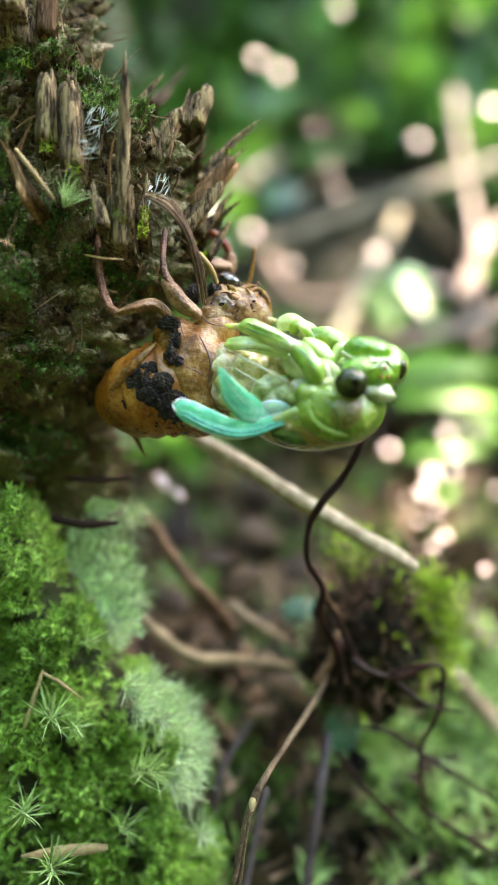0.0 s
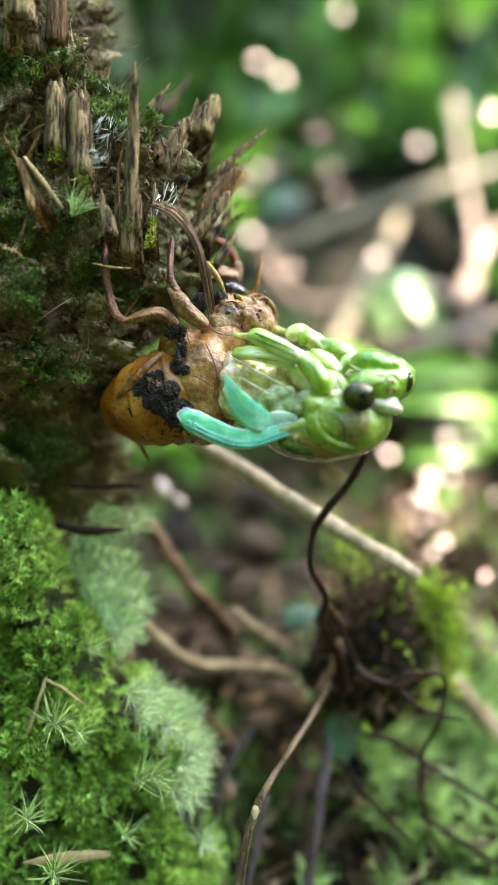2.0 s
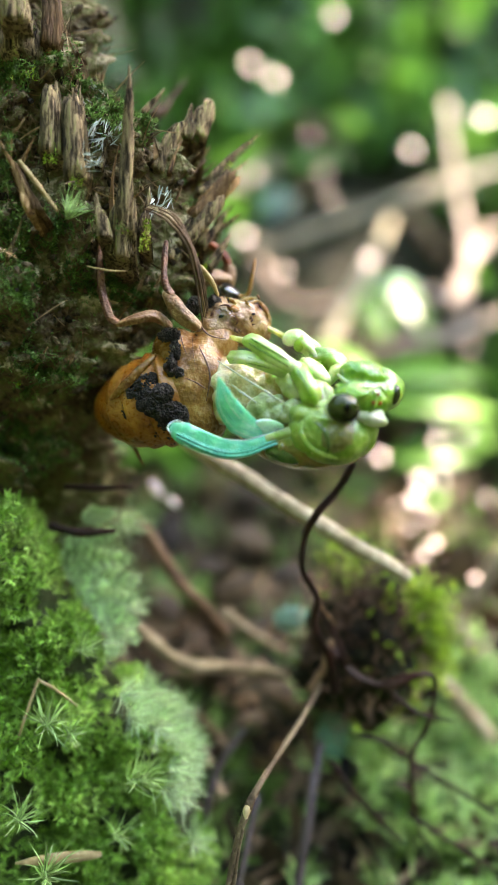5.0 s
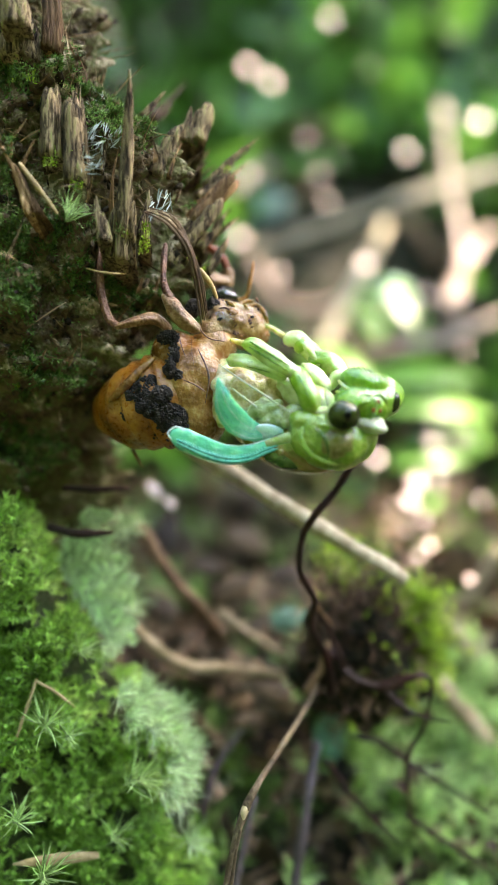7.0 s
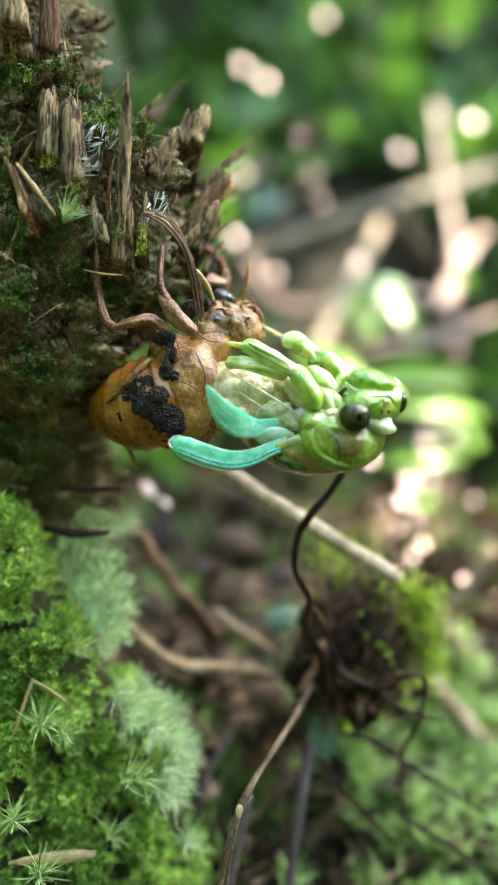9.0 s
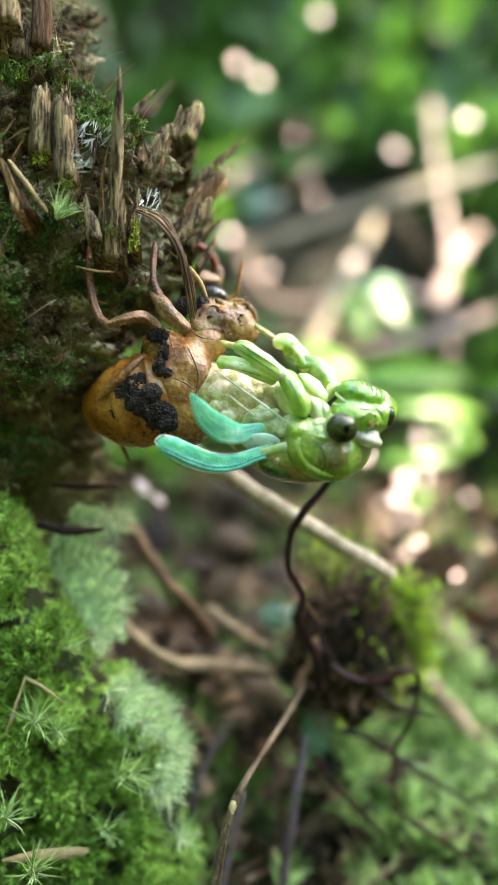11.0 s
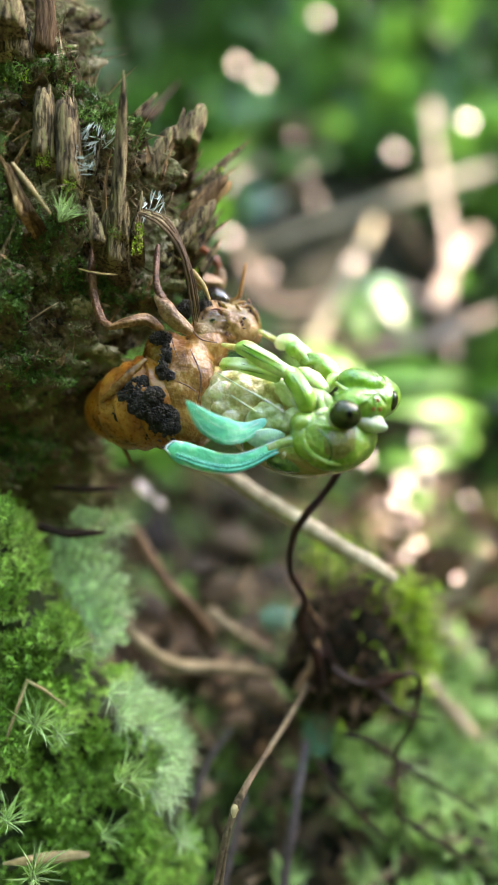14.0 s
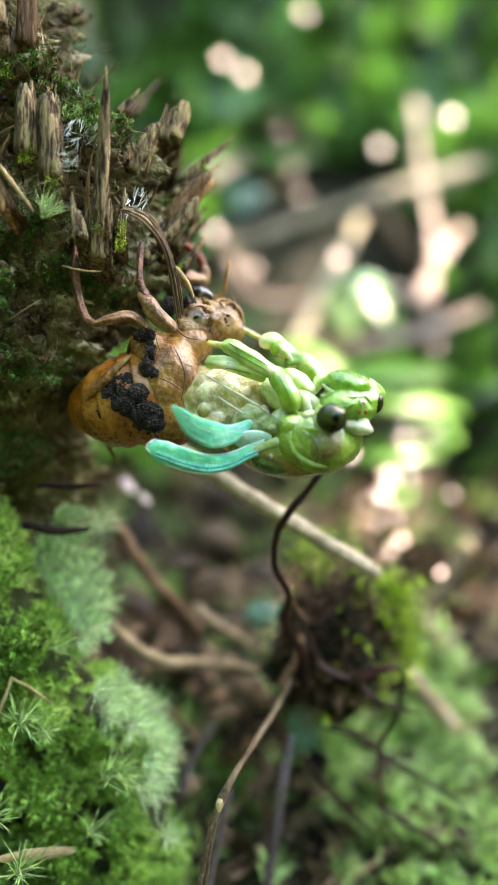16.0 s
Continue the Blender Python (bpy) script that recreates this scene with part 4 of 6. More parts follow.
    part("back_spot", blob(bmesh.new(), (5.1, -7.6, 1.2), (2.6, 1.6, 1.6), (0, 6, 0), 22, 0.3, 0.6), BACK_DARK, adult, "dark green patch on the back")
    part("back_spot", blob(bmesh.new(), (4.5, -9.2, 1.7), (0.35, 0.3, 0.5), (0, 30, 0), 12), PANEL, adult, "small yellow spot on the back")
    # head: one soft dome with the ridged face shield on it
    bm = bmesh.new()
    blob(bm, (13.7, -7.6, 7.8), (3.5, 4.0, 2.5), (0, 8, -25), 26, 0.2, 0.6)
    blob(bm, (16.3, -6.6, 8.8), (2.3, 3.4, 2.5), (0, 20, -30), 24, 0.2, 0.6)
    blob(bm, (13.9, -7.6, 10.4), (3.1, 2.9, 1.75), (0, 12, -10), 26)
    blob(bm, (16.2, -7.0, 10.0), (1.7, 2.4, 1.5), (0, 35, -20), 20)
    blob(bm, (14.5, -7.9, 9.1), (2.8, 2.5, 1.5), (0, 10, -15), 24)
    blob(bm, (16.2, -8.2, 8.3), (1.6, 2.2, 2.0), (0, 10, -15), 24)
    part("head", bm, GREEN, adult, "bright green domed face", remesh=0.22, smooth=4)
    for pts, r, m in (([(11.7, -9.6, 9.1), (13.0, -10.9, 8.9), (14.5, -10.9, 8.9), (16.0, -9.8, 9.1)], 0.11, LEG_LINE), ([(12.1, -11.2, 7.5), (13.3, -11.7, 8.0), (14.4, -11.2, 8.7)], 0.34, GREEN),
                      ([(14.4, -11.1, 8.7), (14.7, -11.2, 8.0), (14.6, -11.3, 6.8), (14.1, -11.2, 6.1)], 0.16, LEG_LINE), ([(15.3, -10.3, 9.1), (15.9, -10.2, 8.4), (16.2, -10.0, 7.3)], 0.3, COLLAR)):
        part("face_fold", tube(bmesh.new(), pts, [r * 0.4, r, r, r * 0.4], 8, 5, wobble=0.5), m, adult, "small fold of the green face")
    along = (Vector((16.2, -7.6, 9.9)) - Vector((11.5, -7.6, 10.9))).normalized()
    rise = along.cross(Vector((0, -1, 0))).normalized()
    rise = rise if rise.z > 0 else -rise
    for i in range(9):
        u = -0.78 + 0.17 * i
        w = math.sqrt(1 - u * u) * 1.0
        ridge = [Vector((13.9, -7.6, 10.4)) + along * u * 3.1 + (rise * math.cos(q) * 1.75 + Vector((0, -1, 0)) * math.sin(q) * 2.9) * w + along * 0.5 * math.sin(q) ** 2 for q in (-0.3, 0.1, 0.5, 0.9, 1.25)]
        part("face_ridge", tube(bmesh.new(), ridge, [0.03, 0.06, 0.08, 0.06, 0.03], 8, 4), COLLAR, adult, "fine pale green ridge of the face shield")
    bm = bmesh.new()
    blob(bm, (14.2, -9.6, 5.5), (2.4, 2.0, 0.95), (0, 10, -10), 20)
    blob(bm, (15.1, -9.2, 5.7), (1.1, 1.8, 1.2), (0, 0, 0), 18)
    part("crown", bm, WHITE_SKIN, adult, "milky white crown between the eyes", remesh=0.2, smooth=3)
    for c, r, p in (((11.1, -12.2, 6.4), (1.85, 1.7, 1.7), (11.2, -13.7, 6.4)), ((17.1, -9.0, 8.3), (0.72, 1.0, 1.2), None)):
        e = part("eye", blob(bmesh.new(), c, r, (0, 8, 0), 32), EYE, adult, "shiny dark olive compound eye")
        if p:
            part("pupil_spot", blob(bmesh.new(), p, (0.55, 0.22, 0.55), (0, 0, 0), 18), PUPIL, e, "black spot")
    part("eye_socket", tube(bmesh.new(), [(9.9, -11.4, 7.7), (9.5, -11.6, 6.4), (10.0, -11.8, 5.2), (11.2, -11.4, 5.0), (12.4, -11.0, 5.3)], [0.3, 0.45, 0.45, 0.3, 0.2], 8, 5), LEG_PALE, adult)
    for c in ((15.0, -10.9, 8.2), (14.5, -11.2, 7.2), (15.3, -10.8, 7.2)):
        part("ocellus", blob(bmesh.new(), c, (0.24, 0.35, 0.3), (0, 0, 0), 10), RUST, adult, "tiny red simple eye")
    for pts in ([(10.7, -8.0, 10.4), (11.5, -9.5, 9.5), (12.7, -9.8, 9.1)], [(10.5, -8.6, 9.1), (11.7, -10.0, 8.6), (12.6, -10.0, 8.3)]):
        part("antenna", tube(bmesh.new(), pts, [0.2, 0.28, 0.15], 6, 4), LEG_PALE, adult, "stubby pale antenna")
    for pts in ([(9.9, -6.0, 9.6), (10.6, -6.0, 10.9), (11.4, -6.0, 11.4)], [(8.8, -7.0, 9.4), (9.6, -8.5, 8.3), (9.9, -9.0, 7.4)], [(8.0, -9.0, 6.0), (8.8, -9.6, 6.5), (9.6, -9.8, 6.8)]):
        part("neck_fold", tube(bmesh.new(), pts, [0.5, 0.75, 0.5], 12, 6, wobble=0.4), LEG_PALE, adult, "pale soft neck fold")
    # legs, folded along the breast
    near = part("foreleg", tube(bmesh.new(), [(5.3, -7.4, 11.2), (6.3, -9.0, 9.7), (7.3, -9.6, 8.2), (8.0, -9.0, 6.9)], [0.8, 1.2, 1.28, 0.85], 18, 8, 0.85, wobble=0.35, seed=2, ridge=0.1), LEG_GREEN, adult, "plump soft green foreleg", pivot=LEG_NEAR)
    part("shin", tube(bmesh.new(), [(-0.7, -6.4, 13.6), (0.5, -7.0, 13.3), (2.9, -8.0, 12.2), (5.4, -8.0, 10.8)], [0.78, 1.05, 1.0, 0.7], 20, 8, 0.75, wobble=0.35, seed=2, ridge=0.1), LEG_PALE, near, "pale waxy shin")
    for o in (-5, 4):
        part("shin_line", tube(bmesh.new(), [Vector((-0.3, -7.5, 13.5)) + Vector((0, 0, -0.07 * o)), Vector((0.9, -8.3, 12.9)) + Vector((0, 0, -0.07 * o)), Vector((2.8, -9.1, 12.0)) + Vector((0, 0, -0.07 * o)), Vector((4.5, -9.2, 11.2)) + Vector((0, 0, -0.07 * o))], [0.07, 0.15, 0.14, 0.06], 6, 5), LEG_LINE, near, "fine dark green line")
    part("thigh_line", tube(bmesh.new(), [(5.6, -9.2, 10.7), (6.5, -10.7, 9.3), (7.4, -11.0, 7.6)], [0.05, 0.1, 0.05], 6, 5), LEG_LINE, near, "fine dark green line")
    part("knee", blob(bmesh.new(), (5.4, -8.0, 10.9), (0.85, 0.95, 0.82), (0, 40, 0), 20), LEG_PALE, near, "whitish soft knee")
    part("foot", tube(bmesh.new(), [(-2.7, -4.0, 14.1), (-1.5, -5.0, 13.8), (-0.5, -6.0, 13.6)], [0.28, 0.4, 0.5], 8, 5), FLESH, near, "thin pale foot")
    mid = part("middle_leg", tube(bmesh.new(), [(-2.5, -5.0, 11.6), (-1.1, -6.6, 11.5), (1.6, -7.4, 11.1), (4.2, -7.6, 10.4)], [0.66, 0.8, 0.72, 0.6], 20, 8, 0.8, wobble=0.35, seed=2, ridge=0.1), LEG_PALE, adult, "pale folded middle leg", pivot=LEG_NEAR)
    for o in (-4, 4):
        part("leg_line", tube(bmesh.new(), [Vector((-2.1, -6.2, 11.4)) + Vector((0, 0, -0.07 * o)), Vector((-0.1, -7.5, 11.2)) + Vector((0, 0, -0.07 * o)), Vector((2.5, -8.0, 10.8)) + Vector((0, 0, -0.07 * o))], [0.05, 0.11, 0.05], 6, 5), LEG_LINE, mid, "fine dark green line")
    far = part("far_foreleg", tube(bmesh.new(), [(4.1, 0.0, 14.8), (5.3, -0.4, 15.1), (7.0, -1.4, 14.0), (8.4, -2.4, 12.6)], [0.88, 1.12, 1.06, 0.9], 18, 8, 0.9, wobble=0.35, seed=2, ridge=0.1), LEG_PALE, adult, "pale green folded foreleg of the far side", pivot=LEG_FAR)
    part("thigh", tube(bmesh.new(), [(7.7, -2.0, 12.8), (9.3, -2.6, 12.9), (10.9, -3.6, 11.9), (11.5, -5.0, 10.8)], [1.0, 1.18, 1.18, 0.85], 18, 8, 0.9, wobble=0.35, seed=2, ridge=0.1), LEG_GREEN, far, "plump soft green thigh")
    part("knee_band", blob(bmesh.new(), (5.9, -0.9, 14.5), (0.9, 1.2, 1.2), (0, 25, 0), 18), LEG_GREEN, far, "green band")
    part("foot", tube(bmesh.new(), [(-0.1, 2.0, 16.7), (2.1, 1.5, 16.0), (4.2, 0.6, 15.1)], [0.22, 0.34, 0.42], 8, 5), FLESH, far, "thin yellow foot")
    for pts, r in (([(7.0, -5.0, 11.7), (8.2, -6.4, 10.5), (9.4, -7.0, 9.4)], [1.0, 1.25, 0.9]), ([(3.9, -6.0, 10.1), (5.2, -7.0, 8.9), (6.4, -7.6, 7.6)], [0.8, 1.0, 0.85]),
                   ([(7.9, -6.4, 9.5), (8.7, -7.8, 8.4), (9.1, -8.6, 7.0)], [0.9, 1.1, 0.8])):
        part("hip", tube(bmesh.new(), pts, r, 18, 6, wobble=0.4, ridge=0.08), LEG_PALE, adult, "pale leg base")
    # white threads drawn out of the skin
    for pts in ([(-3.6, -5.0, 11.6), (-0.7, -7.4, 9.8), (2.9, -9.2, 7.7), (5.4, -10.2, 6.3)], [(-3.1, -4.0, 9.8), (-0.7, -7.2, 8.0), (1.4, -8.4, 6.7)]):
        part("thread", tube(bmesh.new(), pts, [0.05, 0.11, 0.12, 0.06], 6, 5, wobble=0.5), WHITE_SKIN, adult, "white breathing-tube lining thread")
    # wings: soft straps on their own joints
    fore_line = [(7.0, -7.0, 3.8), (5.2, -8.4, 3.2), (3.1, -8.8, 2.6), (0.6, -9.0, 1.7), (-2.0, -9.0, 1.6), (-4.5, -9.0, 2.4), (-6.8, -9.0, 3.5), (-7.9, -9.0, 4.1)]
    fore = part("forewing", tube(bmesh.new(), fore_line, [0.5, 0.55, 0.7, 0.95, 1.2, 1.35, 1.35, 0.85], 16, 6, 0.3), TEAL, adult, "unexpanded teal forewing strap", pivot=FORE_ROOT)
    line = curve_points(fore_line, 8)
    half = [float(np.interp(i / (len(line) - 1), np.linspace(0, 1, 8), [0.5, 0.55, 0.7, 0.95, 1.2, 1.35, 1.35, 0.85])) * 0.96 for i in range(len(line))]
    edge = [c + Vector((0, -0.1, h)) for c, h in zip(line, half)]
    low = [c + Vector((0, -0.1, -h)) for c, h in zip(line, half)]
    tip = [line[-1] + Vector((-0.75, -0.1, 0.1))]
    part("wing_rim", tube(bmesh.new(), edge[2::6] + tip + low[::-1][2::6], [0.05, 0.08, 0.12, 0.06], 8, 3, 0.8), RIM, fore, "milky pale wing edge")
    for i in range(18, len(line) - 8, 1):
        part("wing_bead", blob(bmesh.new(), line[i] + Vector((0, -0.36, -0.2)), (0.12, 0.14, 0.3), (0, -20, 0), 8), TEAL_DEEP, fore)
    for o in (-0.4, -0.78):
        part("wing_vein", tube(bmesh.new(), [c + Vector((0, -0.3, o)) for c in line[12:-4:5]], [0.12, 0.3, 0.2], 6, 3), TEAL_DEEP, fore, "deep teal vein")
    hind_line = [(4.6, -7.2, 3.7), (1.9, -8.6, 3.2), (-0.2, -9.8, 3.9), (-1.8, -10.6, 5.4), (-2.6, -11.0, 6.9), (-3.3, -11.0, 8.4)]
    hind = part("hindwing", tube(bmesh.new(), hind_line, [0.4, 1.15, 1.55, 1.3, 0.8, 0.08], 18, 6, 0.14), TEAL, adult, "crumpled pointed teal hindwing", pivot=HIND_ROOT)
    hl = curve_points(hind_line, 6)
    for o in (-0.75, -0.3, 0.2, 0.65):
        line = []
        for i, q in enumerate(hl):
            t = i / (len(hl) - 1)
            d = (hl[min(i + 1, len(hl) - 1)] - hl[max(i - 1, 0)]).normalized()
            side = d.cross(Vector((0, -1, 0))).normalized()
            line.append(q + side * o * float(np.interp(t, [0, 0.2, 0.4, 0.6, 0.8, 1], [0.4, 1.1, 1.45, 1.2, 0.75, 0.08])) + Vector((0, -0.2 + 0.1 * abs(o), 0)))
        part("wing_fold", tube(bmesh.new(), line[2:-2:4], [0.03, 0.07, 0.03], 6, 3), (CLEAR, TEAL_DEEP, CLEAR, TEAL_DEEP)[int((o + 1) * 2) % 4], hind, "lengthwise wing fold")
    part("wing_root", tube(bmesh.new(), [(7.7, -9.4, 4.1), (6.3, -9.2, 3.5), (4.5, -9.0, 3.1), (2.8, -8.8, 2.5)], [0.9, 0.8, 0.65, 0.5], 12, 6, 0.7, wobble=0.3), LEG_PALE, adult, "milky pale wing root")
    lobe = Leaves()
    lobe.leaf((4.7, -8.5, 3.6), Vector((-1, -0.1, -0.05)), (0, -0.4, 1), 4.6, 2.6, 0.1, 0.2, 8)
    ob = part("wing_lobe", lobe.mesh(), CLEAR, adult, "folded aqua membrane at the wing base")
    ob.modifiers.new("solid", "SOLIDIFY").thickness = 0.0004
    return fore, hind, near, mid, far


forewing, hindwing, foreleg, middle_leg, far_foreleg = make_adult()


# ---- plants, twigs and litter round the stump ----
def twig(name, pts, radii, mat, label, category="twig", group="", n=9, wobble=0.4, **k):
    return single(name, tube(bmesh.new(), pts, radii, n, 5, wobble=wobble, seed=len(bpy.data.objects), **k), mat, label, category, group)


def broad_leaf(name, base, tip, width, mat, label, facing=(0, -1, 0.4), bend=0.15, category="leaf", group=""):
    L = Leaves()
    way = Vector(tip) - Vector(base)
    side = way.cross(Vector(facing))
    L.leaf(base, way, side, way.length, width, bend, 0.12, 8)
    ob = single(name, L.mesh(), mat, label, category, group, pivot=base)
    s = ob.modifiers.new("solid", "SOLIDIFY")
    s.thickness = 0.0003
    return ob


twig("fallen_stick", [(-12.6, 22.0, 3.5), (-3.5, 18.0, -1.8), (8.2, 14.0, -8.8), (16.3, 13.0, -13.6), (24.1, 13.0, -18.1)], [1.0, 1.15, 1.15, 1.1, 0.9], BARKLESS, "pale barkless stick leaning behind the insect", "stick", wobble=0.35, n=14, flat=0.5, ridge=0.06)
twig("wiry_root", [(16.1, 5.0, 2.7), (14.6, 5.0, -1.1), (12.6, 6.0, -4.9), (10.0, 6.0, -7.9), (8.3, 7.0, -11.3), (7.9, 7.0, -15.5), (9.0, 8.0, -18.0), (10.4, 9.0, -20.6), (10.0, 10.0, -24.0), (11.3, 12.0, -27.3), (12.9, 14.0, -30.5), (14.0, 17.0, -36.4)],
     [0.4, 0.45, 0.47, 0.5, 0.5, 0.42, 0.48, 0.5, 0.45, 0.5, 0.7, 0.9], DARK_STEM, "thin dark wiry root bent upwards", "root")
twig("wiry_root", [(8.1, 7.6, -15.6), (8.3, 8.0, -17.5), (9.3, 8.6, -18.7), (11.2, 11.0, -22.2), (13.7, 14.0, -25.4)], [0.2, 0.3, 0.3, 0.3, 0.2], BROWN_TWIG, "short reddish root twined beside the wiry one", "root")
twig("dry_stalk", [(11.9, 16.0, -34.8), (8.4, 10.0, -37.8), (4.9, 4.0, -40.0), (2.0, -2.0, -41.4), (0.4, -3.0, -44.1), (-0.9, -3.0, -48.7), (-2.3, -3.0, -56.2)], [0.34, 0.36, 0.36, 0.4, 0.5, 0.36, 0.36], STALK, "thin dry brown stalk rising from the litter", "stalk")
twig("dry_stalk", [(0.4, -3.0, -44.1), (0.0, -3.4, -45.7), (-0.6, -3.0, -49.3), (-1.4, -3.0, -56.2)], [0.3, 0.22, 0.26, 0.26], STALK, "thin dry brown side stalk", "stalk")
part("stalk_joint", tube(bmesh.new(), [(1.2, -2.6, -42.7), (0.5, -3.2, -43.7), (0.3, -3.2, -44.7)], [0.32, 0.46, 0.34], 9, 4, wobble=0.5), STRAW_PALE, bpy.data.objects["dry_stalk"], "pale joint")

# the earthy mound with its rootlets
def make_mound():
    root = thing("soil_mound", (19.4, 26.0, -41.4), "dark earthy root mound with lime green moss", "mound")
    bm = bmesh.new()
    blob(bm, (19.8, 28.0, -31.8), (9.5, 9, 10), (0, 0, 0), 40, 3.0, 0.18)
    blob(bm, (24.9, 30.0, -28.5), (8, 8, 8), (0, 0, 0), 36, 2.5, 0.22, 3)
    blob(bm, (21.8, 34.0, -40.4), (11, 8, 7), (0, 0, 0), 36, 3.0, 0.25, 5)
    part("soil", bm, SOIL, root, "crumbly dark brown soil")
    H = Leaves()
    hair = random.Random(18)
    for _ in range(1600):
        c = Vector((19.2, 20.0, -28.7)) + Vector((hair.gauss(0, 5.5), hair.uniform(-1, 7), hair.gauss(0, 6.5)))
        H.leaf(c, unit() + Vector((0, -0.3, 0)), unit(), hair.uniform(1.5, 4.5), 0.22, hair.uniform(-0.8, 0.8), steps=4)
    tagged(part("dead_moss", H.mesh(), ROOT_HAIR, root, "tangled reddish brown dead moss"), kind="stuff")
    L = Leaves()
    rnd = random.Random(8)
    for c, r, k in (((29.2, 25.0, -26.1), 2.8, 560), ((31.0, 27.0, -33.3), 3.4, 420), ((17.5, 26.0, -20.1), 4.0, 110), ((23.1, 23.0, -24.5), 5.0, 16), ((27.3, 26.0, -38.6), 2.6, 90), ((20.7, 19.0, -30.0), 5.0, 12)):
        for _ in range(k):
            p = Vector(c) + Vector((rnd.gauss(0, r * 0.6), rnd.gauss(0, 1.5), rnd.gauss(0, r * 0.8)))
            for q in range(4):
                L.leaf(p, Vector((0.3, -0.5, 0.5)) + unit() * 0.9, unit(), rnd.uniform(0.8, 1.8), 0.5, 0.3, steps=2)
    tagged(part("moss_leaves", L.mesh(), LIME, root, "lime green moss"), kind="stuff")


make_mound()
for pts, r in (
    ([(20.7, 14.0, -34.1), (24.3, 12.0, -32.2), (28.0, 12.0, -32.8), (27.5, 14.0, -40.3), (25.7, 16.0, -46.2), (27.1, 18.0, -56.6), (31.1, 20.0, -63.8)], [0.3, 0.3, 0.28, 0.28, 0.3, 0.3, 0.2]),
    ([(21.9, 14.0, -35.3), (26.2, 13.0, -38.3), (31.0, 12.0, -38.9)], [0.35, 0.3, 0.12]),
    ([(17.2, 18.0, -43.6), (22.3, 18.0, -44.5), (26.2, 18.0, -47.5), (31.0, 18.0, -50.4), (40.3, 20.0, -56.8)], [0.25, 0.35, 0.35, 0.35, 0.3]),
    ([(13.7, 18.0, -47.5), (18.0, 18.0, -53.1), (25.1, 18.0, -60.2)], [0.4, 0.45, 0.3]),
    ([(26.7, 20.0, -56.8), (33.3, 20.0, -61.2), (41.1, 22.0, -66.8)], [0.4, 0.45, 0.4]),
    ([(13.6, 17.0, -29.6), (16.7, 15.0, -33.2), (21.5, 14.0, -34.5), (26.2, 13.0, -32.5)], [0.5, 0.6, 0.5, 0.3]),
    ([(11.0, 13.0, -22.7), (13.2, 14.0, -26.2), (15.4, 15.0, -31.5)], [0.3, 0.4, 0.5]),
):
    twig("rootlet", pts, r, DARK_STEM, "thin dark reddish rootlet hanging from the mound", "root", "rootlets of the mound", 7)
for pts, r, m, lab in (
    ([(-19.8, 30.0, -10.2), (-16.0, 30.0, -15.0), (-11.6, 30.0, -21.7), (-6.8, 30.0, -26.5), (-3.0, 32.0, -31.9)], [1.0, 1.1, 1.1, 1.0, 0.8], BROWN_TWIG, "curved brown root over the litter"),
    ([(-18.0, 28.0, -29.4), (-13.3, 28.0, -33.6), (-9.1, 28.0, -36.0), (-2.0, 30.0, -37.1), (7.9, 34.0, -39.4)], [0.9, 1.1, 1.1, 1.0, 0.8], TWIG, "pale brown root over the litter"),
    ([(-3.7, 38.0, -29.4), (2.0, 38.0, -33.5), (9.1, 38.0, -37.6)], [1.0, 1.0, 0.8], TWIG, "short pale stick on the litter"),
    ([(0.4, 24.0, -45.2), (-3.7, 22.0, -50.7), (-5.4, 20.0, -55.9), (-6.1, 20.0, -62.9)], [0.4, 0.5, 0.5, 0.45], GREY_ROOT, "smooth grey-violet root on the litter"),
    ([(12.9, 24.0, -47.1), (11.2, 20.0, -53.3), (9.8, 18.0, -60.0), (8.4, 16.0, -69.0)], [0.55, 0.7, 0.75, 0.7], GREY_ROOT, "smooth grey-violet root on the litter"),
    ([(2.5, 18.0, -53.1), (0.8, 16.0, -59.7), (-0.9, 14.0, -67.7)], [0.45, 0.5, 0.5], GREY_ROOT, "smooth grey-violet root on the litter"),
    ([(37.5, 40.0, -42.4), (42.7, 40.0, -48.7), (51.1, 40.0, -59.1)], [1.3, 1.8, 1.9], TWIG, "thick pale brown branch lying in the litter"),
    ([(37.6, 48.0, -57.3), (45.4, 48.0, -65.0), (54.3, 48.0, -72.8)], [1.2, 1.5, 1.5], TWIG, "pale brown branch lying in the litter"),
    ([(35.5, 60.0, -26.7), (42.8, 58.0, -35.3), (54.0, 56.0, -47.7)], [1.7, 2.4, 2.6], TWIG, "thick pale brown branch lying in the litter"),
    ([(49.0, 70.0, -39.5), (54.1, 70.0, -33.1), (60.6, 70.0, -22.7)], [1.6, 1.8, 1.6], TWIG, "pale brown branch lying in the litter"),
    ([(-27.0, 8.0, -10.5), (-22.7, 8.0, -11.2), (-18.2, 9.0, -11.2)], [0.5, 0.65, 0.3], DARK_STEM, "short black twig stub at the stump"),
    ([(-25.3, 9.0, -5.0), (-20.6, 9.0, -5.2), (-16.4, 10.0, -4.9)], [0.4, 0.5, 0.3], DARK_STEM, "short black twig stub at the stump"),
    ([(-7.8, 30.0, -44.8), (-3.9, 30.0, -49.6)], [0.7, 0.5], BROWN_TWIG, "short brown twig on the litter"),
    ([(10.1, 16.0, -36.0), (12.3, 17.0, -33.0), (13.6, 17.0, -28.7)], [0.6, 0.7, 0.6], BROWN_TWIG, "short brown twig on the litter"),
):
    twig("root" if "root" in lab else "twig", pts, r, m, lab, "root" if "root" in lab else "twig")
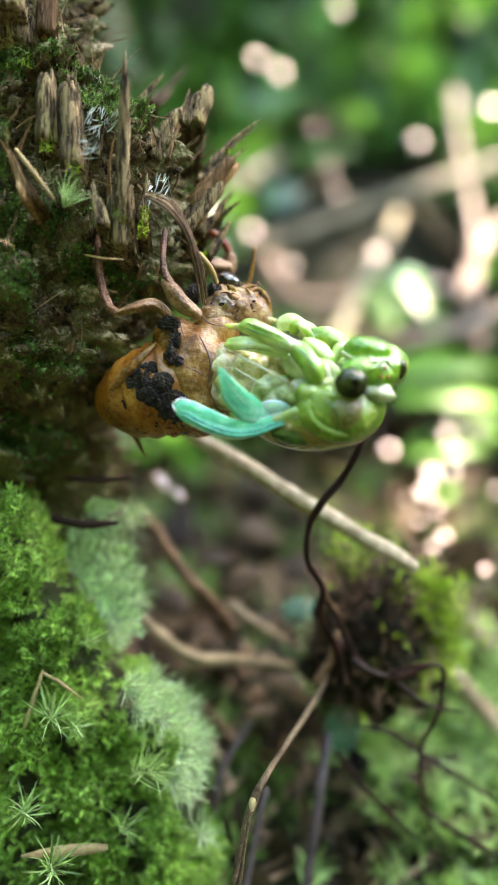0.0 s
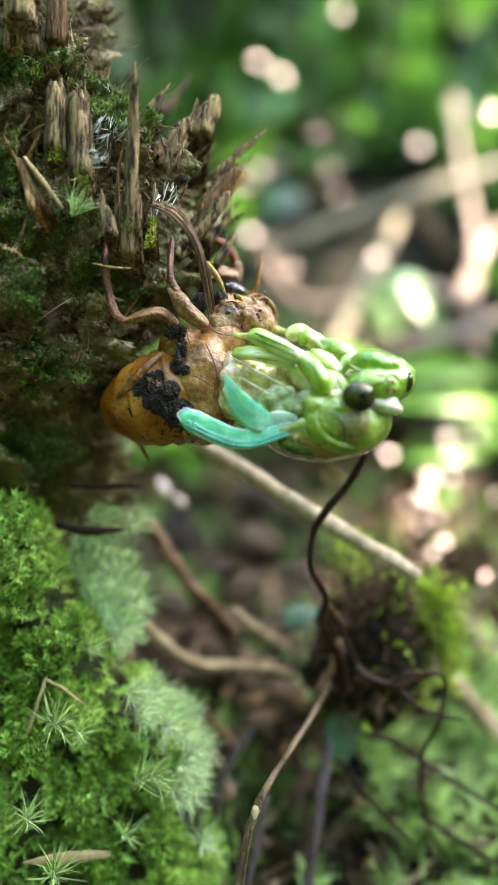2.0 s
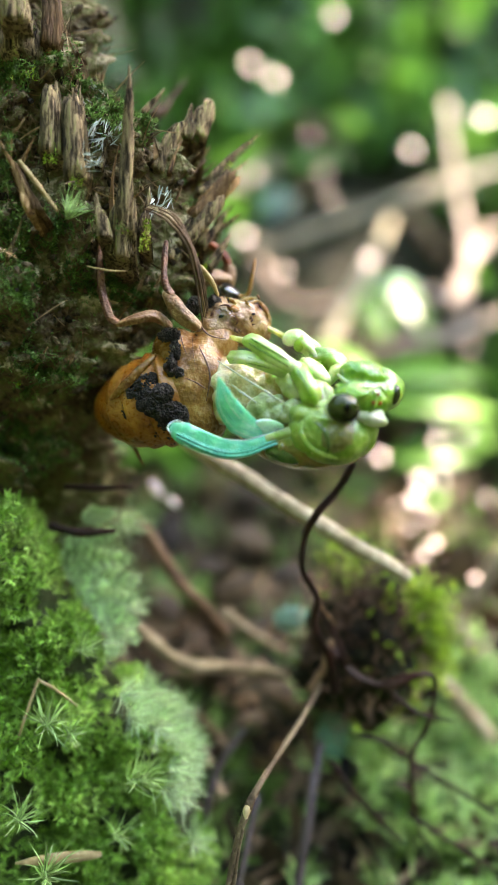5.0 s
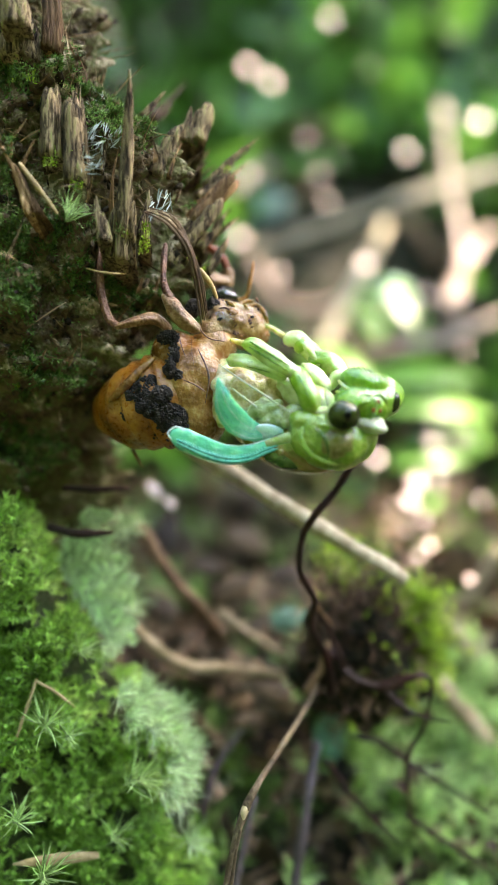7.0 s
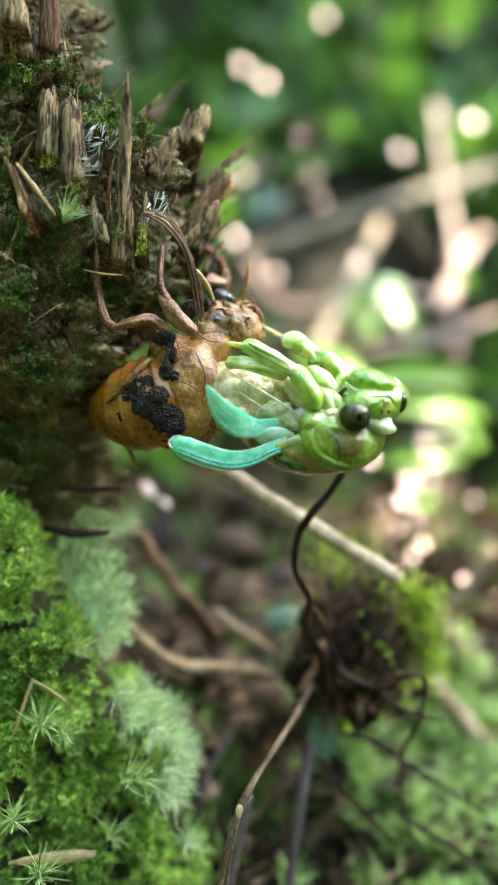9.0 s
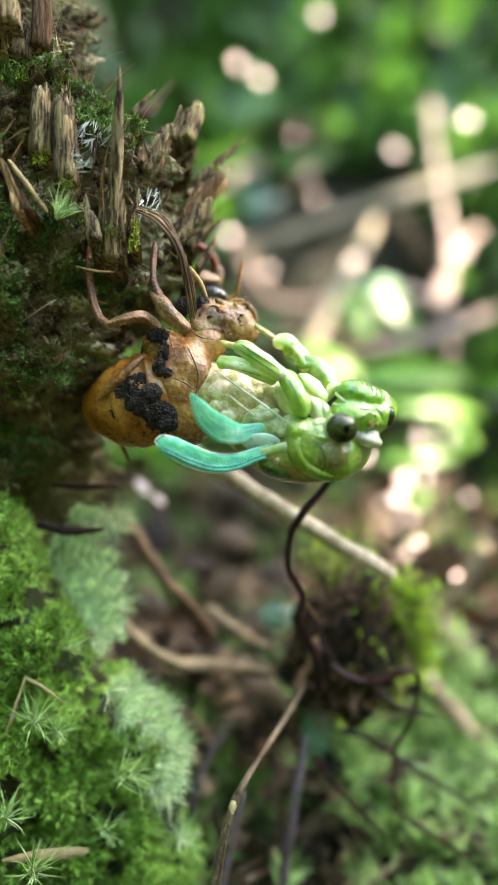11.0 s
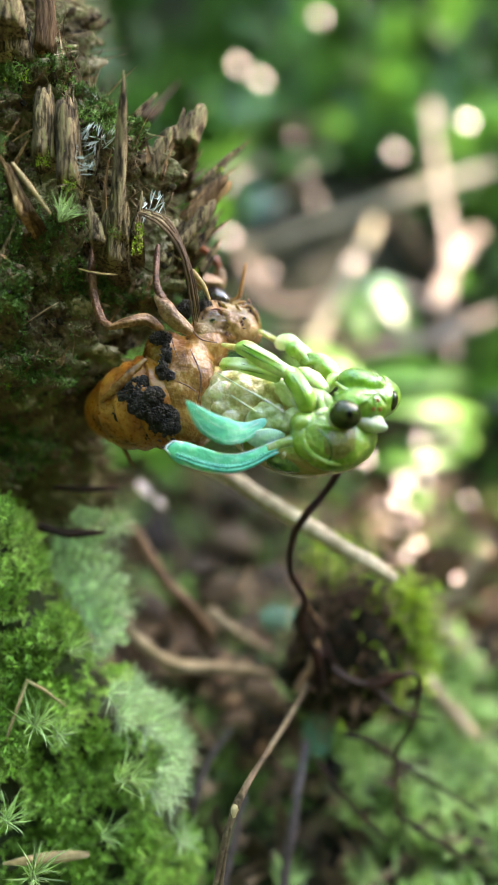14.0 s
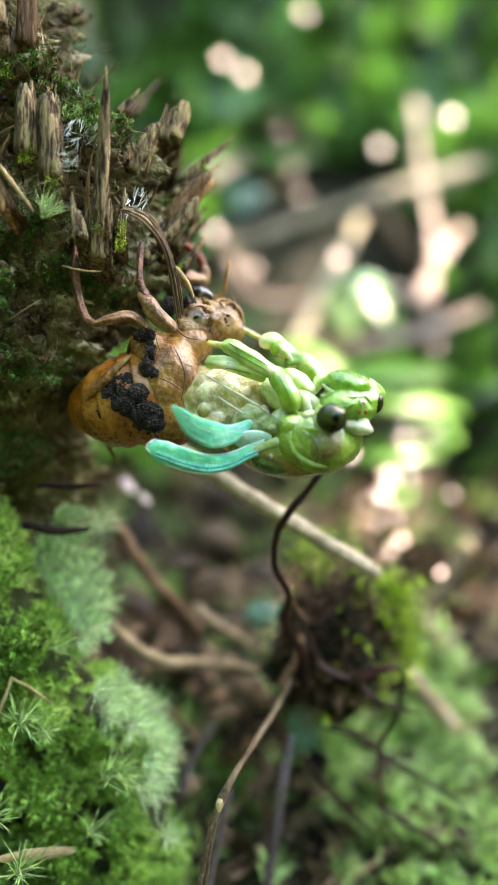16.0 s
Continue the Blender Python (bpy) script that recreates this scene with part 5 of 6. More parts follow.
twig("straw", [(-29.3, 2.0, -37.5), (-27.8, 1.5, -33.1), (-26.7, 2.0, -29.6)], [0.14, 0.22, 0.18], STRAW_PALE, "bent dry straw on the moss", "straw")
twig("straw", [(-26.8, 2.0, -29.7), (-24.5, 2.0, -31.0), (-21.9, 3.0, -33.5)], [0.18, 0.22, 0.1], STRAW_PALE, "bent dry straw on the moss", "straw")
broad_leaf("straw", (-18.2, 1.5, -52.1), (-28.8, 1.0, -52.6), 1.35, STRAW_PALE, "flat dry yellow grass blade on the moss", (0, -1, 0.3), -0.12, "straw")
for b, t, w, lab in (((15.6, 32.0, -53.4), (17.0, 34.0, -45.4), 6.0, "matt blue-green round leaf near the roots"), ((6.4, 44.0, -33.0), (12.8, 44.0, -31.3), 5.0, "matt blue-green round leaf near the roots"),
                     ((-0.1, 40.0, -60.1), (-3.3, 42.0, -69.6), 5.0, "matt blue-green round leaf near the roots"), ((19.3, 44.0, -70.7), (25.7, 44.0, -64.2), 6.5, "matt blue-green round leaf near the roots"),
                     ((4.1, 40.0, -68.5), (8.2, 40.0, -72.7), 5.0, "matt blue-green round leaf near the roots")):
    broad_leaf("leaf", b, t, w, BLUE_LEAF, lab, (0, -1, 0.2))
for b, t, w in (((-17.9, 44.0, -6.0), (-15.2, 44.0, -9.0), 1.7), ((-14.4, 45.0, -9.1), (-12.5, 45.0, -10.9), 1.2)):
    broad_leaf("leaf_scrap", b, t, w, PALE_LEAF_GLINT, "bleached white leaf scrap", (0.2, -1, 0.3))
for b, t, w in (((-5.3, 40.0, -27.8), (3.0, 40.0, -23.6), 5.0), ((-8.6, 42.0, -21.8), (-3.3, 42.0, -21.3), 3.0), ((-1.1, 40.0, -50.2), (5.1, 40.0, -49.2), 3.0), ((-25.1, 30.0, -8.3), (-21.2, 30.0, -9.2), 3.0),
                ((19.3, 44.0, -57.7), (24.7, 44.0, -56.7), 3.4), ((10.8, 46.0, -47.7), (3.2, 46.0, -45.5), 5), ((-12.1, 46.0, -32.4), (-18.7, 46.0, -28.0), 5), ((22.4, 50.0, -68.3), (30.3, 50.0, -70.5), 5),
                ((-2.5, 60.0, -17.7), (7.1, 60.0, -20.1), 6), ((14.4, 60.0, -27.3), (7.1, 60.0, -24.9), 6), ((-6.9, 50.0, -41.2), (-2.4, 50.0, -50.2), 6)):
    broad_leaf("dead_leaf", b, t, w, DEAD_LEAF, "curled tan dead leaf on the litter", (random.uniform(-0.5, 0.5), -1, random.uniform(0.2, 1)), 0.3, "leaf", "dead leaves")


# litter, moss plants and undergrowth nobody could count
def on_ground(x, y):
    return Vector((x, y, ground_height(x, y)))


def make_litter():
    rnd = random.Random(21)
    L, T, G = Leaves(), bmesh.new(), Leaves()
    for i in range(3000):
        y = 24 + 306 * rnd.random() ** 1.4
        half = (86 + y) * 0.42
        p = on_ground(rnd.uniform(-half, half), y) + Vector((0, 0, rnd.uniform(0, 6)))
        s = rnd.uniform(6, 16) * (0.55 + y / 190)
        if i % 9 == 0:
            a = rnd.uniform(0, math.pi)
            d = Vector((math.cos(a), math.sin(a), rnd.uniform(-0.2, 0.5))) * s * 1.3
            tube(T, [p - d, p + unit() * s * 0.1, p + d], [0.02 * s + 0.25, 0.035 * s + 0.25, 0.02 * s], 6, 3)
        elif i % 9 < 7:
            # fewer leaves here: the bare dark soil stands in for the stump's shade
            if -34 < p.x < 14 and y < 90 and i % 3:
                continue
            L.leaf(p, unit() + Vector((0, 0, 0.25)), unit(), s, s * rnd.uniform(0.3, 0.6), rnd.uniform(-0.3, 0.5), steps=4)
        elif not (p.x < -8 and y < 60) and rnd.random() < (0.5 if y < 110 else 1):
            for _ in range(9):
                G.leaf(p, unit() + Vector((0, -0.3, 0.9)), unit(), s * 0.55, s * 0.11, 0.3, steps=3)
    single("leaf_litter", L.mesh(), DEAD_STUFF, "brown dead leaves covering the bank", "litter", kind="stuff", pivot=(0, 100, -60))
    single("twig_litter", T, BROWN_STUFF, "scattered brown twigs on the bank", "litter", kind="stuff", pivot=(0, 100, -60))
    single("moss_plants", G.mesh(), MOSS_DARK, "green moss plants between the litter", "moss", kind="stuff", pivot=(0, 100, -60))
    # small crumbled leaf bits and moss sprigs in the hollow behind the moss bank
    fine = random.Random(77)
    any_way = lambda: Vector((fine.gauss(0, 1), fine.gauss(0, 1), fine.gauss(0, 1))).normalized()
    bits, sprigs = Leaves(), Leaves()
    for i in range(1500):
        y = fine.uniform(34, 120)
        p = on_ground(fine.uniform(-0.3, 0.2) * (86 + y), y) + Vector((0, 0, fine.uniform(0, 4)))
        s = fine.uniform(1.6, 5.5) * (0.7 + y / 160)
        if noise.noise(p * 0.06) > 0.12:
            for _ in range(7):
                sprigs.leaf(p, any_way() + Vector((0, -0.4, 0.8)), any_way(), s * 0.9, s * 0.2, 0.3, steps=2)
        else:
            bits.leaf(p, any_way() + Vector((0, -0.2, 0.2)), any_way(), s, s * fine.uniform(0.3, 0.8), fine.uniform(-0.3, 0.5), steps=3)
    single("crumbled_leaf_litter", bits.mesh(), FLAKE, "small brown crumbled leaf bits on the soil", "litter", kind="stuff", pivot=(0, 70, -50))
    single("moss_sprigs", sprigs.mesh(), MOSS_DARK, "small dark green moss sprigs between leaf bits", "moss", kind="stuff", pivot=(0, 70, -50))
    U = Leaves()
    for i in range(2600):
        y = rnd.uniform(240, 1000)
        half = (86 + y) * 0.46
        x = rnd.uniform(-half, half)
        p = on_ground(x, y) + Vector((0, 0, rnd.uniform(0, 60)))
        if noise.noise(Vector((x * 0.008, y * 0.006, 7.7))) < (-0.12 if x > -10 else -0.6):
            continue
        s = rnd.uniform(22, 60) * (0.5 + y / 800)
        U.leaf(p, unit() + Vector((0, -0.4, 0.5)), unit(), s, s * rnd.uniform(0.25, 0.5), rnd.uniform(0, 0.5), steps=4)
    single("undergrowth", U.mesh(), LEAF_STUFF, "green leafy undergrowth on the bank", "plants", kind="stuff", pivot=(0, 400, 200))
    P = Leaves()
    for i in range(380):
        c = Vector((rnd.uniform(8, 52), rnd.uniform(18, 60), 0))
        c.z = ground_height(c.x, c.y) + rnd.uniform(3, 9)
        if c.x < 20 and rnd.random() < 0.85:
            continue
        for _ in range(12):
            P.leaf(c, Vector((0, -0.3, 0.8)) + unit() * 0.9, unit(), rnd.uniform(3, 6), 0.7, 0.35, steps=3)
    single("star_moss", P.mesh(), SPRAY, "bright green star moss on the bank", "moss", kind="stuff", pivot=(25, 40, -60))


make_litter()

# branches and leaves farther up the bank
for pts, r, m, lab in (
    ([(4.4, 293.9, 108.0), (52.1, 310.2, 129.0), (95.2, 327.1, 149.9), (184.6, 371.0, 192.2)], [3.8, 4.4, 4.8, 5.0], PALE_WOOD, "grey-beige fallen branch on the bank"),
    ([(144.9, 400.0, 248.5), (140.5, 370.0, 197.4), (135.3, 335.0, 152.7), (127.9, 300.0, 112.9), (114.2, 262.0, 70.2)], [2.7, 2.7, 2.8, 2.8, 2.2], PINK_WOOD, "pinkish dead branch in the sun"),
    ([(96.3, 355.5, 147.4), (73.2, 309.5, 102.6), (57.6, 283.0, 77.5), (43.3, 265.3, 50.5)], [3.0, 3.4, 3.6, 3.4], PALE_WOOD, "grey-beige dead branch among leaves"),
    ([(10.6, 356.6, 120.3), (26.8, 325.2, 88.0), (43.4, 321.1, 83.8), (68.3, 329.4, 92.3)], [3.5, 4.5, 4, 2], PINK_WOOD, "curved pinkish dead twig on the bank"),
    ([(62.7, 245.3, 47.7), (82.6, 248.3, 50.8), (106.6, 254.4, 57.4), (144.3, 271.1, 73.5)], [2.5, 3.2, 3.2, 2.5], PINK_WOOD, "pinkish dead twig on the bank"),
    ([(-166.1, 642.9, 508.1), (-132.9, 581.9, 404.9), (-113.0, 547.6, 347.5), (-74.5, 491.9, 264.5)], [12, 11, 10, 7], TWIG, "pale grey dead stem on the bank"),
    ([(-28.8, 486.2, 280.8), (18.2, 480.1, 270.7), (72.6, 466.8, 255.3)], [9, 12, 8], BROWN_TWIG, "brown dead branch under green leaves"),
    ([(122.2, 417.1, 176.2), (130.6, 394.5, 152.4), (140.6, 369.0, 125.6)], [4.5, 5, 4], BROWN_TWIG, "brown dead twig on the bank"),
    ([(156.1, 330.2, 135.5), (131.8, 303.9, 110.8), (107.9, 263.0, 73.3)], [3, 3.4, 3], PINK_WOOD, "pinkish dead twig in the sun"),
    ([(-17.1, 364.2, 167.0), (-0.4, 386.8, 187.1), (23.8, 402.7, 201.5)], [5, 6, 4], PINK_WOOD, "pinkish dead twig in the sun"),
):
    twig("branch" if "branch" in lab else "stem" if "stem" in lab else "twig", pts, r, m, lab, "branch")
for b, t, w, f in (((62.9, 219.6, 30.1), (125.7, 245.3, 47.7), 30, (0, -0.6, 1)), ((63.1, 208.9, 19.3), (116.9, 215.5, 25.9), 26, (0, -0.5, 1)), ((33.4, 253.9, 47.5), (71.2, 246.5, 39.6), 26, (0, -0.6, 1)),
                   ((64.4, 193.1, -6.0), (100.8, 204.9, 5.8), 26, (0, -0.4, 1)), ((74.9, 181.0, -21.2), (110.2, 204.3, -15.8), 16, (0, -0.8, 1)), ((42.6, 202.1, -18.1), (68.5, 210.9, -8.8), 15, (0, -0.6, 1)),
                   ((93.3, 219.8, 11.1), (114.2, 214.9, 6.0), 18, (0, -0.8, 1)), ((82.5, 314.8, 100.7), (105.9, 281.0, 67.9), 26, (0.3, -0.8, 1)), ((64.5, 306.0, 92.0), (77.8, 277.6, 64.3), 20, (0, -1, 0.6)),
                   ((167.4, 397.6, 181.4), (221.4, 497.9, 276.8), 30, (0, -1, 0.5)), ((138.0, 492.0, 278.8), (189.7, 572.2, 409.9), 50, (0, -1, 0.6)), ((63.2, 556.7, 384.3), (113.6, 605.2, 464.7), 50, (0, -1, 0.7))):
    broad_leaf("leaf", b, t, w, LEAF, "broad bright green leaf on the bank", f, 0.2, "leaf", "broad leaves")

for b, t, w in (((72.8, 316.0, 94.3), (90.0, 291.0, 69.8), 24), ((32.2, 407.6, 185.2), (11.3, 387.1, 165.7), 30), ((214.2, 532.9, 334.3), (247.5, 566.7, 390.3), 40), ((-167.7, 567.0, 401.3), (-145.4, 588.3, 436.7), 50), ((78.2, 230.2, 1.0), (102.7, 225.3, -4.1), 20), ((82.0, 297.2, 83.6), (106.9, 319.5, 105.2), 20)):
    broad_leaf("leaf", b, t, w, BLUE_LEAF, "bluish green leaf on the bank", (0, -1, 0.5), 0.2, "leaf", "bluish leaves")

# pale scraps added as stand-ins for glints of sun, with their size
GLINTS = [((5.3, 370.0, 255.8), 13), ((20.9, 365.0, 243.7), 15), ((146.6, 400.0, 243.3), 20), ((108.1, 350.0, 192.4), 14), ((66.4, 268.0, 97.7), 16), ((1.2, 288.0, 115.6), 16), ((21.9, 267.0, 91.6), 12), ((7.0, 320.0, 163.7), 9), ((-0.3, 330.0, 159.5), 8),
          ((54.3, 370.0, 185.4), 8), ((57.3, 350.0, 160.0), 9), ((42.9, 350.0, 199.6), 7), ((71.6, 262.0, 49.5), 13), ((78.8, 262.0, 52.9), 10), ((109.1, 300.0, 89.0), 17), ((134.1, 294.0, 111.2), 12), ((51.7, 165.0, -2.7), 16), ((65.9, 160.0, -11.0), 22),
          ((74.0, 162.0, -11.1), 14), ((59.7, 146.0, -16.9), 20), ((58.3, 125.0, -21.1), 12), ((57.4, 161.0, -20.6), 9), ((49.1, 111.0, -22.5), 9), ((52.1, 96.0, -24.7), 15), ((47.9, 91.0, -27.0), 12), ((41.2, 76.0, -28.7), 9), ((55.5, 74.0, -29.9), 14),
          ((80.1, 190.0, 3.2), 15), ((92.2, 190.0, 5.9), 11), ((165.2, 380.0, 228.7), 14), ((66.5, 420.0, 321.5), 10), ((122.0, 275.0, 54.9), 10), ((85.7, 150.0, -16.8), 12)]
# sunlit places: where a hole is cut in the unseen leaves overhead, and how wide it is
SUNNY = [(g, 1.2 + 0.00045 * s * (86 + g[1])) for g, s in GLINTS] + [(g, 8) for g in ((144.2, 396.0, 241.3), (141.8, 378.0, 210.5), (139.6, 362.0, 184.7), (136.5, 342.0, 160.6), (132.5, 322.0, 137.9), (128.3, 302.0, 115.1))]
SUNNY += [(g, 30) for g in ((88.2, 181.4, -25.6), (73.9, 127.2, -31.0), (70.0, 110.0, -34.0))]
SUNNY += [(g, 20) for g in ((167.7, 581.8, 382.8), (199.8, 607.0, 425.8), (194.3, 475.4, 238.4), (93.1, 622.9, 453.2), (98.4, 512.4, 268.9))]
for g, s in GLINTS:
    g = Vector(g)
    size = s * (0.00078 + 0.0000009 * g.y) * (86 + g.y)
    # turned halfway between sun and camera, so the scrap shows as a glint
    to_camera = Vector((-g.x, -90 - g.y, -g.z)).normalized()
    normal = (Vector((0.54, 0.16, 0.83)) + to_camera * 1.15 + unit() * 0.12).normalized()
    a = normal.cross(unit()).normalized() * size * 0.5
    broad_leaf("leaf_scrap", g - a, g + a, size * random.uniform(0.9, 1.2), PALE_LEAF_GLINT, "small pale scrap standing in for a sun glint", normal, 0.1, "leaf", "sunlit leaf scraps")

# pale moss sprays and tufts
for c, s, k, m in (((-18.9, 22.0, -24.7), 5.0, 46, FERN), ((-22.2, 23.0, -18.6), 5.5, 50, FERN), ((-19.2, 24.0, -12.4), 4.5, 30, FERN), ((-27.0, 22.0, -15.3), 4.5, 30, FERN), ((-9.1, 18.0, -45.4), 5.0, 60, FERN),
                   ((-9.4, 16.0, -47.9), 4.5, 46, FERN), ((-10.2, 20.0, -41.0), 4.0, 36, FERN), ((-14.6, 14.0, -36.2), 4.5, 40, FERN), ((-13.6, 13.0, -39.9), 4.2, 40, FERN), ((-14.1, 8.0, -45.7), 5.0, 36, SPRAY),
                   ((-15.5, 7.0, -45.2), 4.6, 26, SPRAY), ((-23.2, 10.0, -28.4), 4.6, 26, SPRAY), ((-26.8, 6.0, -37.1), 5.4, 26, SPRAY), ((-30.3, 5.0, -49.5), 4.6, 22, SPRAY), ((-17.4, 7.0, -52.9), 4.0, 22, SPRAY),
                   ((-25.6, 2.0, -55.2), 5.2, 26, SPRAY), ((-23.7, 6.0, -38.6), 4.2, 22, SPRAY), ((-9.2, 14.0, -51.1), 4.0, 30, FERN), ((-7.1, 14.0, -57.7), 4, 20, FERN),
                   ((-21.4, -7.0, 27.5), 3.6, 34, SPRAY), ((-18.1, -4.0, 39.4), 3.6, 40, LICHEN), ((-16.4, -4.0, 38.1), 3.0, 30, LICHEN), ((-19.1, -7.0, 34.1), 3.2, 24, LICHEN), ((-10.8, -3.0, 31.6), 4.0, 30, LICHEN),
                   ((-13.2, 2.0, 38.3), 4.0, 30, LICHEN), ((-19.3, 0.0, 44.5), 3.4, 30, LICHEN)):
    wisp = m == LICHEN
    moss_tuft(c, s * (0.62 if wisp else 1.0), int(k * (0.9 if wisp else 2.2 if m == SPRAY else 3.4)), m, "pale grey-green lichen tuft on the stump" if wisp else "pale green feathery moss tuft",
              (random.uniform(-0.5, 0.7), -0.35, random.uniform(-0.9, 0.2)) if wisp else (0.35, -0.45, 0.5), 0.5 if wisp else 0.65 if m != FERN else 1.0, 0.085 if wisp else 0.035)

for b, t, w in (((-28.0, 19.0, -15.3), (-19.7, 19.0, -12.3), 6.5), ((-28.5, 18.0, -16.9), (-17.9, 19.0, -16.6), 7), ((-27.7, 18.0, -18.6), (-16.6, 19.0, -19.7), 7), ((-25.7, 17.0, -21.0), (-16.9, 18.0, -22.9), 7), ((-24.0, 17.0, -22.7), (-16.5, 18.0, -26.4), 6.5),
                ((-22.3, 17.0, -24.4), (-16.3, 18.0, -29.0), 6), ((-25.3, 19.0, -10.5), (-20.7, 20.0, -9.8), 5)):
    fern_spray(b, t, w)

for c, s in (((-14.3, 10.0, -34.3), 3.6), ((-12.6, 11.0, -36.7), 3.6), ((-9.8, 16.0, -38.2), 3.8), ((-11.3, 11.0, -39.5), 4.0), ((-9.1, 13.0, -41.6), 4.2), ((-7.7, 14.0, -44.5), 4.2), ((-9.0, 12.0, -45.6), 4.2), ((-7.5, 13.0, -47.7), 3.8),
             ((-13.1, 9.0, -37.1), 3.4), ((-9.9, 11.0, -48.4), 3.8), ((-16.6, 16.0, -27.2), 3.2), ((-17.5, 14.0, -28.7), 3.0)):
    c = (c[0] - (3.0 if c[2] > -39 else 1.4), c[1], c[2])
    moss_tuft(c, s, 170, FERN, "pale green feathery moss tuft", (0.75, -0.45, 0.15), 0.75, 0.035)

# dry grass bent over the splinters and bits of debris on the stump
for o, k, m in ((0.0, 0.0, STRAW), (0.2, -0.2, BROWN_TWIG), (0.36, 0.2, BROWN_TWIG), (-0.2, 0.25, BROWN_TWIG), (0.55, 0.35, BROWN_TWIG), (-0.38, -0.3, BROWN_TWIG), (0.1, 0.5, STRAW)):
    twig("grass_stem", [Vector((-12.2, -6.0, 29.2)) + Vector((o, 0, o * 0.5)), Vector((-9.3, -8.0, 27.3)) + Vector((o * 0.9 + k * 0.4, k, k)), Vector((-7.2, -8.0, 24.2)) + Vector((o * 0.7, k, 0)),
                        Vector((-6.0, -7.0, 20.6)) + Vector((o * 0.6 + k * 0.5, k * 0.5, 0)), Vector((-5.3, -5.5, 16.3)) + Vector((o * 0.7, 0, o * 0.8 + k))], [0.1, 0.17, 0.18, 0.15, 0.08], m,
         "dry bent grass stem over the splinters", "grass", "dry grass stems", 6)
twig("grass_stem", [(-5.9, -6.0, 22.2), (-4.6, -5.0, 20.8), (-3.8, -4.0, 19.3)], [0.3, 0.3, 0.2], STRAW, "dry bent grass stem over the splinters", "grass", "dry grass stems", 6)
twig("rootlet", [(-26.8, -8.0, 33.6), (-24.4, -9.0, 30.6), (-22.1, -9.0, 27.6)], [0.25, 0.3, 0.15], STRAW, "thin pale rootlet on the stump", "root")
twig("straw", [(-19.3, -6.0, 22.1), (-16.8, -7.0, 21.4), (-14.6, -7.0, 21.3)], [0.1, 0.14, 0.06], STRAW, "fine straw on the stump", "straw")


# the trees overhead: leaves between the sun and the stump, with gaps over the bank
def beam_gap(a, b, g, to_sun):
    """How far a sunbeam through g passes a leaf's midrib from a to b."""
    a, b = a - g, b - g
    a, b = a - to_sun * a.dot(to_sun), b - to_sun * b.dot(to_sun)
    d = b - a
    return (a + d * max(0, min(1, -a.dot(d) / max(d.length_squared, 1e-6)))).length


def make_canopy():
    rnd = random.Random(4)
    to_sun = (SET.to_3x3().inverted() @ SUN_FROM).normalized()
    s = to_sun.orthogonal().normalized()
    u = to_sun.cross(s)
    spots = [(Vector(g), r) for g, r in SUNNY]
    L = Leaves()
    for i in range(12500):
        if i < 1500:
            foot = s * rnd.uniform(-115, 115) + u * rnd.uniform(-130, 130)
        else:
            foot = on_ground(rnd.uniform(-480, 480), rnd.uniform(20, 1000))
        c = foot + to_sun * rnd.uniform(1250, 1550)
        size = rnd.uniform(24, 44)
        way = (unit() + s * 0.3).normalized()
        if any(beam_gap(c, c + way * size, g, to_sun) < size * 0.3 + r for g, r in spots):
            continue
        L.leaf(c, way, u + unit() * 0.4, size, size * 0.6, 0.2, steps=3)
    single("tree_canopy", L.mesh(), LEAF_STUFF, "green leaf canopy of the trees overhead", "tree", kind="stuff", pivot=to_sun * 1000)


make_canopy()


def make_sky_shade():
    """Unseen leaves added all round and above to dim the sky, thinner towards one bright gap."""
    rnd = random.Random(14)
    # opening chosen so that the sky light falls from the upper right
    gap = Vector((0.55, -0.25, 0.8)).normalized()
    to_sun = (SET.to_3x3().inverted() @ SUN_FROM).normalized()
    spots = [(Vector(g), r) for g, r in SUNNY]
    L = Leaves()
    for i in range(9000):
        w = Vector((rnd.gauss(0, 1), rnd.gauss(0, 1), abs(rnd.gauss(0, 1)))).normalized()
        if w.z < 0.05 or (w.y > 0.45 and w.z < 0.62):
            continue
        near = w.dot(gap)
        clump = noise.noise(w * 3.1 + Vector((4, 0, 1)))
        if near > 0.85 + 0.1 * clump or rnd.random() < max(0, near - 0.45) * 1.3 or clump < -0.3:
            continue
        size = rnd.uniform(120, 230)
        c = w * rnd.uniform(2300, 3000)
        way = unit()
        if any(beam_gap(c, c + way * size, g, to_sun) < size * 0.35 + r + 8 for g, r in spots):
            continue
        L.leaf(c, way, unit(), size, size * 0.6, 0.2, steps=3)
    single("tree_crown", L.mesh(), LEAF_STUFF, "unseen leaves added all round to dim the sky light", "tree", kind="stuff", pivot=(0, 0, 2500))


make_sky_shade()


def make_forest_edge():
    """The dark wood all round, open to the sky above."""
    bm = bmesh.new()
    n, g = 48, []
    for h in range(7):
        row = []
        for k in range(n):
            a = 2 * math.pi * k / n
            r = 5200 + 500 * noise.noise(Vector((math.cos(a) * 3, math.sin(a) * 3, h * 0.7)))
            row.append(bm.verts.new((math.cos(a) * r, math.sin(a) * r, -1600 + h * 760 + 200 * noise.noise(Vector((k * 0.9, h, 2))))))
        g.append(row)
    for a, b in zip(g, g[1:]):
        for k in range(n):
            bm.faces.new((a[k], b[k], b[(k + 1) % n], a[(k + 1) % n]))
    single("backdrop", bm, FOREST, "dark green wood all round", "forest", kind="structure", pivot=(0, 0, -100))


make_forest_edge()


